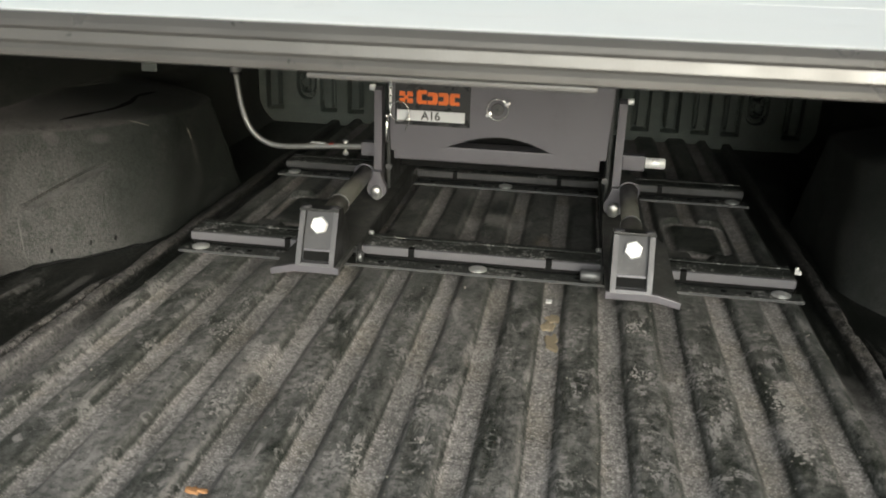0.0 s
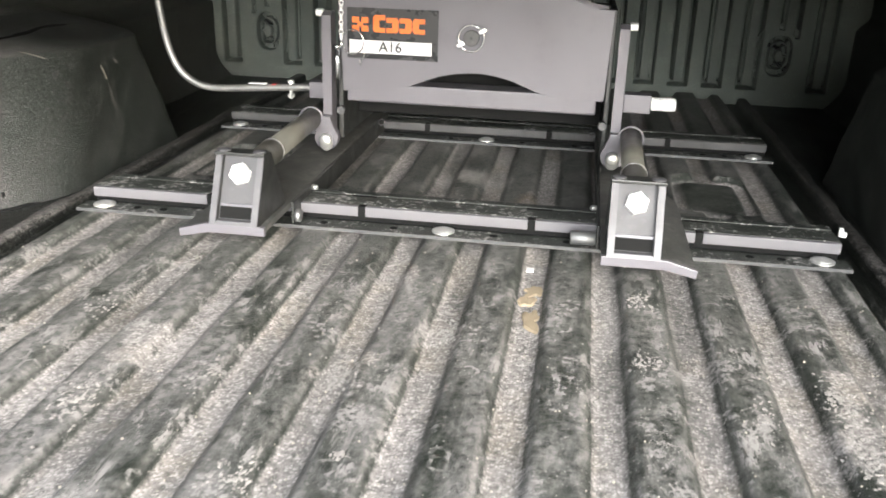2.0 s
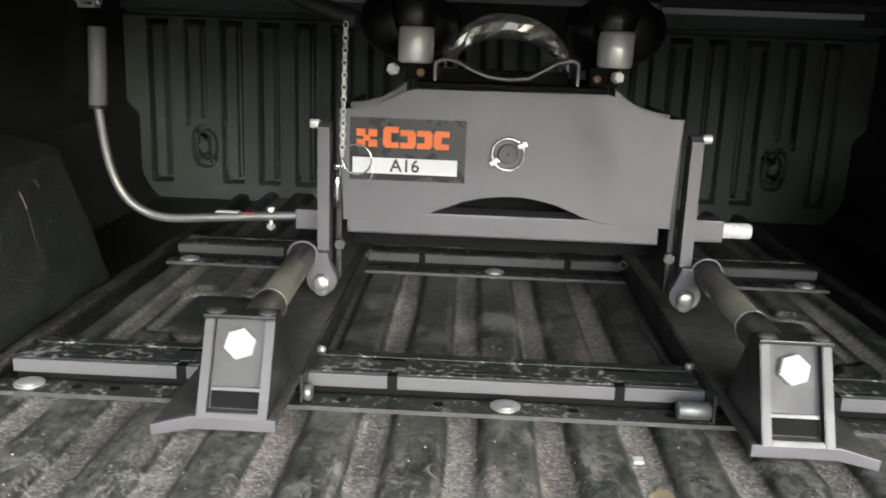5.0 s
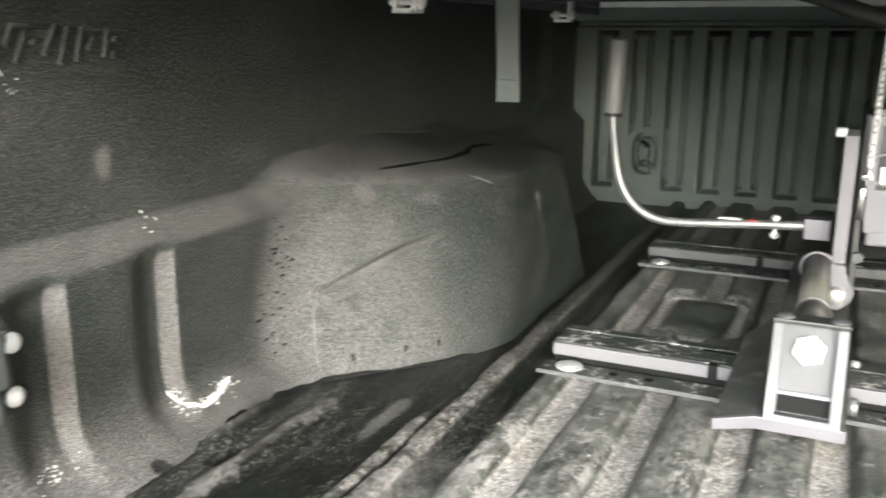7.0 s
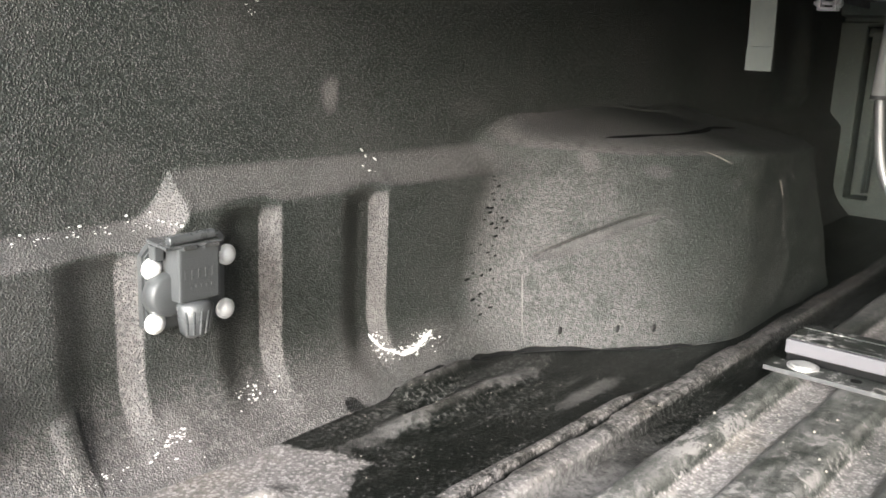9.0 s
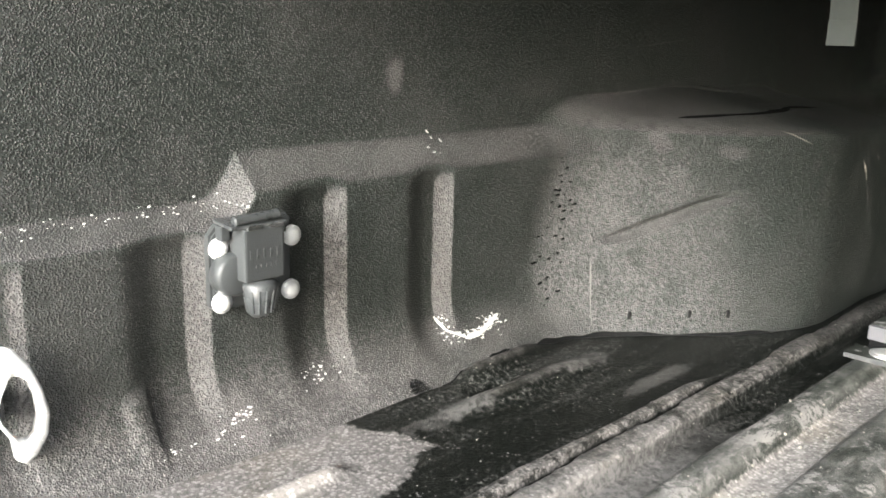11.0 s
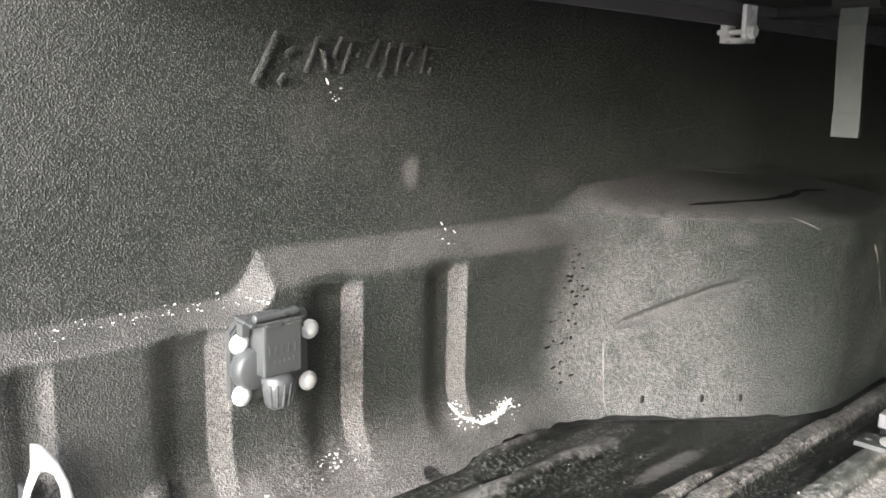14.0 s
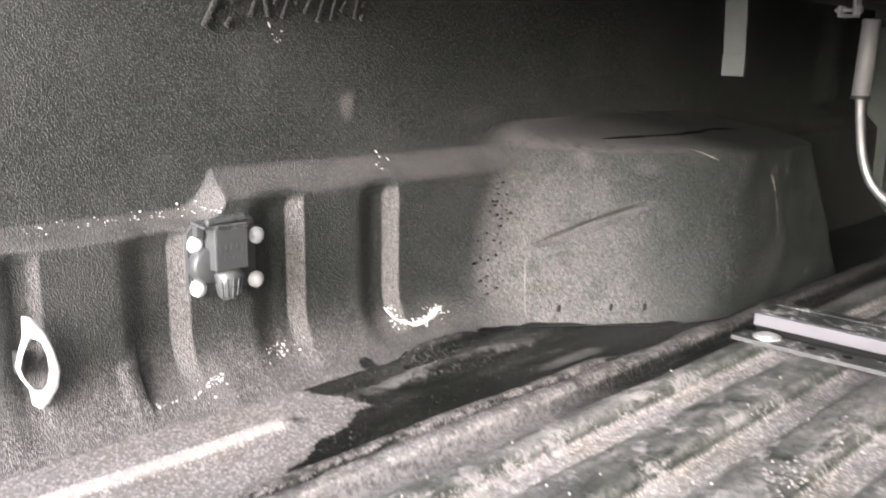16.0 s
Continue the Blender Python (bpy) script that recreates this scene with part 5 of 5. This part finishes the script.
def streak(name, mat, label, pts, wide):
    """A thin mark that follows the moulded side: points of y and z."""
    bm = bmesh.new()
    line = []
    for (y0, z0), (y1, z1) in zip(pts, pts[1:]):
        line += [(y0 + (y1 - y0) * k / 12, z0 + (z1 - z0) * k / 12) for k in range(12)]
    line.append(pts[-1])
    rows = []
    for k, (y, z) in enumerate(line):
        y0, z0 = line[max(k - 1, 0)]
        y1, z1 = line[min(k + 1, len(line) - 1)]
        run = math.hypot(y1 - y0, z1 - z0)
        half = wide * (0.75 + 0.16 * math.sin(k * 0.31) + 0.09 * math.sin(k * 0.77 + 1)) * min(1, 0.2 + k / 4, 0.2 + (len(line) - 1 - k) / 4)
        ny, nz = -(z1 - z0) / run * half, (y1 - y0) / run * half
        rows.append([bm.verts.new((-0.857 + float(side_face(np.array(a), np.array(b))) + 0.0007, a, b)) for a, b in ((y - ny, z - nz), (y + ny, z + nz))])
    for p, q in zip(rows, rows[1:]):
        bm.faces.new((p[0], p[1], q[1], q[0]))
    ob = part(name, bm, mat)
    tagged(ob, label, "mark", "marks on the bed side", "stuff")


streak("drip_mark", DRIP, "pale dried drip on the wheel well", [(1.313, 0.074), (1.306, 0.035), (1.299, -0.002)], 0.0008)
streak("scratch", MUD, "pale scratch on the wheel well", [(1.667, 0.172), (1.674, 0.158), (1.677, 0.146)], 0.0024)
streak("scratch", DRIP, "pale scratch on the wheel well", [(1.679, 0.140), (1.684, 0.118), (1.692, 0.088)], 0.0018)
streak("scratch", DRIP, "pale scratch on the wheel well", [(1.712, 0.178), (1.722, 0.166)], 0.0022)
for ends in ([(0.9675, 0.385), (0.9715, 0.379)], [(0.9735, 0.3605), (0.9768, 0.3545)], [(0.9785, 0.3495), (0.9795, 0.3478)], [(1.114, 0.222), (1.118, 0.2185)], [(1.128, 0.213), (1.131, 0.2095)], [(1.118, 0.2155), (1.120, 0.2135)]):
    streak("white_drip", CAULK, "white paint drip on the black bed side", ends, 0.0013)
streak("scratch", MUD, "pale scratch on the wheel well", [(1.515, 0.214), (1.55, 0.198)], 0.0008)
streak("scratch", DRIP, "faint scratch on the upper bed side", [(1.45, 0.30), (1.62, 0.315)], 0.0005)
for y0, z0 in ((1.335, 0.012), (1.385, 0.014), (1.420, 0.014)):
    x0 = -0.857 + float(side_face(np.array(y0), np.array(z0)))
    ob = part("rubber_plug", ball(bmesh.new(), (x0, y0, z0), 0.002, 0.0048, 0.0048, 14, 8), RUBBER)
    tagged(ob, "small black rubber plug low on the wheel well", "plug", "rubber plugs")
clip = thing("rail_clip", (0.534, 1.462, 0.04), "small white clip on the end of the hitch rail", "clip")
part("clip_body", box(box(bmesh.new(), 0.530, 0.536, 1.452, 1.458, 0.038, 0.050, 0.001), 0.5345, 0.542, 1.4565, 1.462, 0.036, 0.043, 0.001), CAULK, clip)
pin_clip = thing("hairpin_clip", (-0.235, 1.965, 0.052), "bent wire hairpin clip lying on the hitch base", "clip")
part("wire", sweep(bmesh.new(), [(-0.255, 1.955, 0.0525), (-0.235, 1.962, 0.0525), (-0.218, 1.975, 0.0525), (-0.212, 1.985, 0.0525), (-0.220, 1.990, 0.0525), (-0.235, 1.978, 0.0525), (-0.250, 1.968, 0.0525)], 0.0015, 8), CHROME, pin_clip, "", True)
streak("white_residue_smear", CAULK, "white smear at the foot of the bed side", [(1.108, 0.040), (1.116, 0.026), (1.134, 0.018)], 0.0016)
streak("white_residue_smear", CAULK, "white smear at the foot of the bed side", [(1.130, 0.018), (1.155, 0.019), (1.170, 0.024), (1.188, 0.030)], 0.0026)

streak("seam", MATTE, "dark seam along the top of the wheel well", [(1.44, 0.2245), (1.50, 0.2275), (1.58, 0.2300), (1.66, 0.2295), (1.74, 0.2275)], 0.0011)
# no opening here: a black strip paints the shade where side meets floor
streak("gap", MATTE, "ragged black strip for the shaded gap at the foot of the bed side", [(0.985, -0.016), (1.05, -0.016), (1.10, -0.013), (1.135, -0.008), (1.17, -0.007), (1.21, -0.010), (1.26, -0.011), (1.31, -0.012), (1.37, -0.012), (1.47, -0.012)], 0.0085)
bm = bmesh.new()
rnd = random.Random(21)
for _ in range(44):
    k = rnd.random()
    y0, z0, r = 1.262 + 0.047 * k + rnd.gauss(0, 0.008), 0.035 + 0.15 * k + rnd.gauss(0, 0.014), rnd.uniform(0.0009, 0.0032)
    x0 = -0.857 + float(side_face(np.array(y0), np.array(z0)))
    made = bmesh.ops.create_icosphere(bm, subdivisions=1, radius=r)["verts"]
    bmesh.ops.scale(bm, vec=(0.35, rnd.uniform(1.2, 3.0), rnd.uniform(0.35, 0.7)), verts=made)
    for v in made:
        v.co *= rnd.uniform(0.6, 1.3)
    bmesh.ops.translate(bm, vec=(x0, y0, z0), verts=made)
chips = part("dark_chips", bm, MATTE)
tagged(chips, "dark chips in the coating at the wheel well's rear edge", "mark", kind="stuff")
bm = bmesh.new()
rnd = random.Random(33)
for _ in range(170):
    x0, y0, r = -rnd.uniform(0.535, 0.78), rnd.uniform(0.72, 1.75), rnd.uniform(0.0003, 0.0007)
    if x0 < -0.6 and y0 > 1.3:
        continue
    z0 = float(floor_height(np.array(x0), np.array(y0)))
    made = bmesh.ops.create_icosphere(bm, subdivisions=1, radius=r)["verts"]
    bmesh.ops.translate(bm, vec=(x0, y0, z0 + r * 0.4), verts=made)
crumbs = part("crumbs", bm, MUD)
tagged(crumbs, "pale crumbs of dirt along the black floor edge", "grit", kind="stuff")

# flaky dried mud clumps on the ribs
FLAKE = worn_material("dried_pale_mud", (0.36, 0.34, 0.325), (0.22, 0.21, 0.20), 0.92, 0.0, 140, (0.45, 0.65), bump=0.002)
rnd = random.Random(77)
for cx, cy, rx, ry, count in ((-0.253, 0.907, 0.018, 0.045, 46), (-0.071, 0.822, 0.020, 0.022, 30), (-0.036, 1.016, 0.016, 0.030, 34), (0.046, 1.128, 0.010, 0.028, 24), (-0.334, 1.097, 0.016, 0.030, 22), (0.436, 1.045, 0.014, 0.035, 48), (0.26, 1.236, 0.018, 0.028, 22), (0.258, 1.081, 0.014, 0.02, 18), (0.435, 0.95, 0.018, 0.035, 34), (0.362, 1.0, 0.012, 0.03, 14), (-0.306, 1.264, 0.008, 0.03, 18), (-0.16, 0.968, 0.018, 0.02, 14), (0.0, 0.868, 0.006, 0.006, 6), (-0.03, 1.60, 0.03, 0.03, 18), (0.09, 1.53, 0.02, 0.02, 14)):
    bm = bmesh.new()
    for _ in range(count * 4):
        x0, y0 = cx + rnd.gauss(0, rx * 0.6), cy + rnd.gauss(0, ry * 0.6)
        r = 0.0006 + min(rnd.expovariate(1500), 0.0022)
        z0 = float(floor_height(np.array(x0), np.array(y0)))
        made = bmesh.ops.create_icosphere(bm, subdivisions=1, radius=r)["verts"]
        bmesh.ops.scale(bm, vec=(rnd.uniform(0.6, 1.2), rnd.uniform(0.9, 2.0), rnd.uniform(0.15, 0.35)), verts=made)
        for v in made:
            v.co *= rnd.uniform(0.8, 1.2)
        bmesh.ops.rotate(bm, cent=(0, 0, 0), matrix=Euler((0, 0, rnd.uniform(-0.8, 0.8))).to_matrix(), verts=made)
        bmesh.ops.translate(bm, vec=(x0, y0, z0 + 0.0002), verts=made)
    clump = part("mud_clump", bm, FLAKE)
    tagged(clump, "pale flaky dried mud on the ribbed bed floor", "dirt", "mud clumps", "stuff")
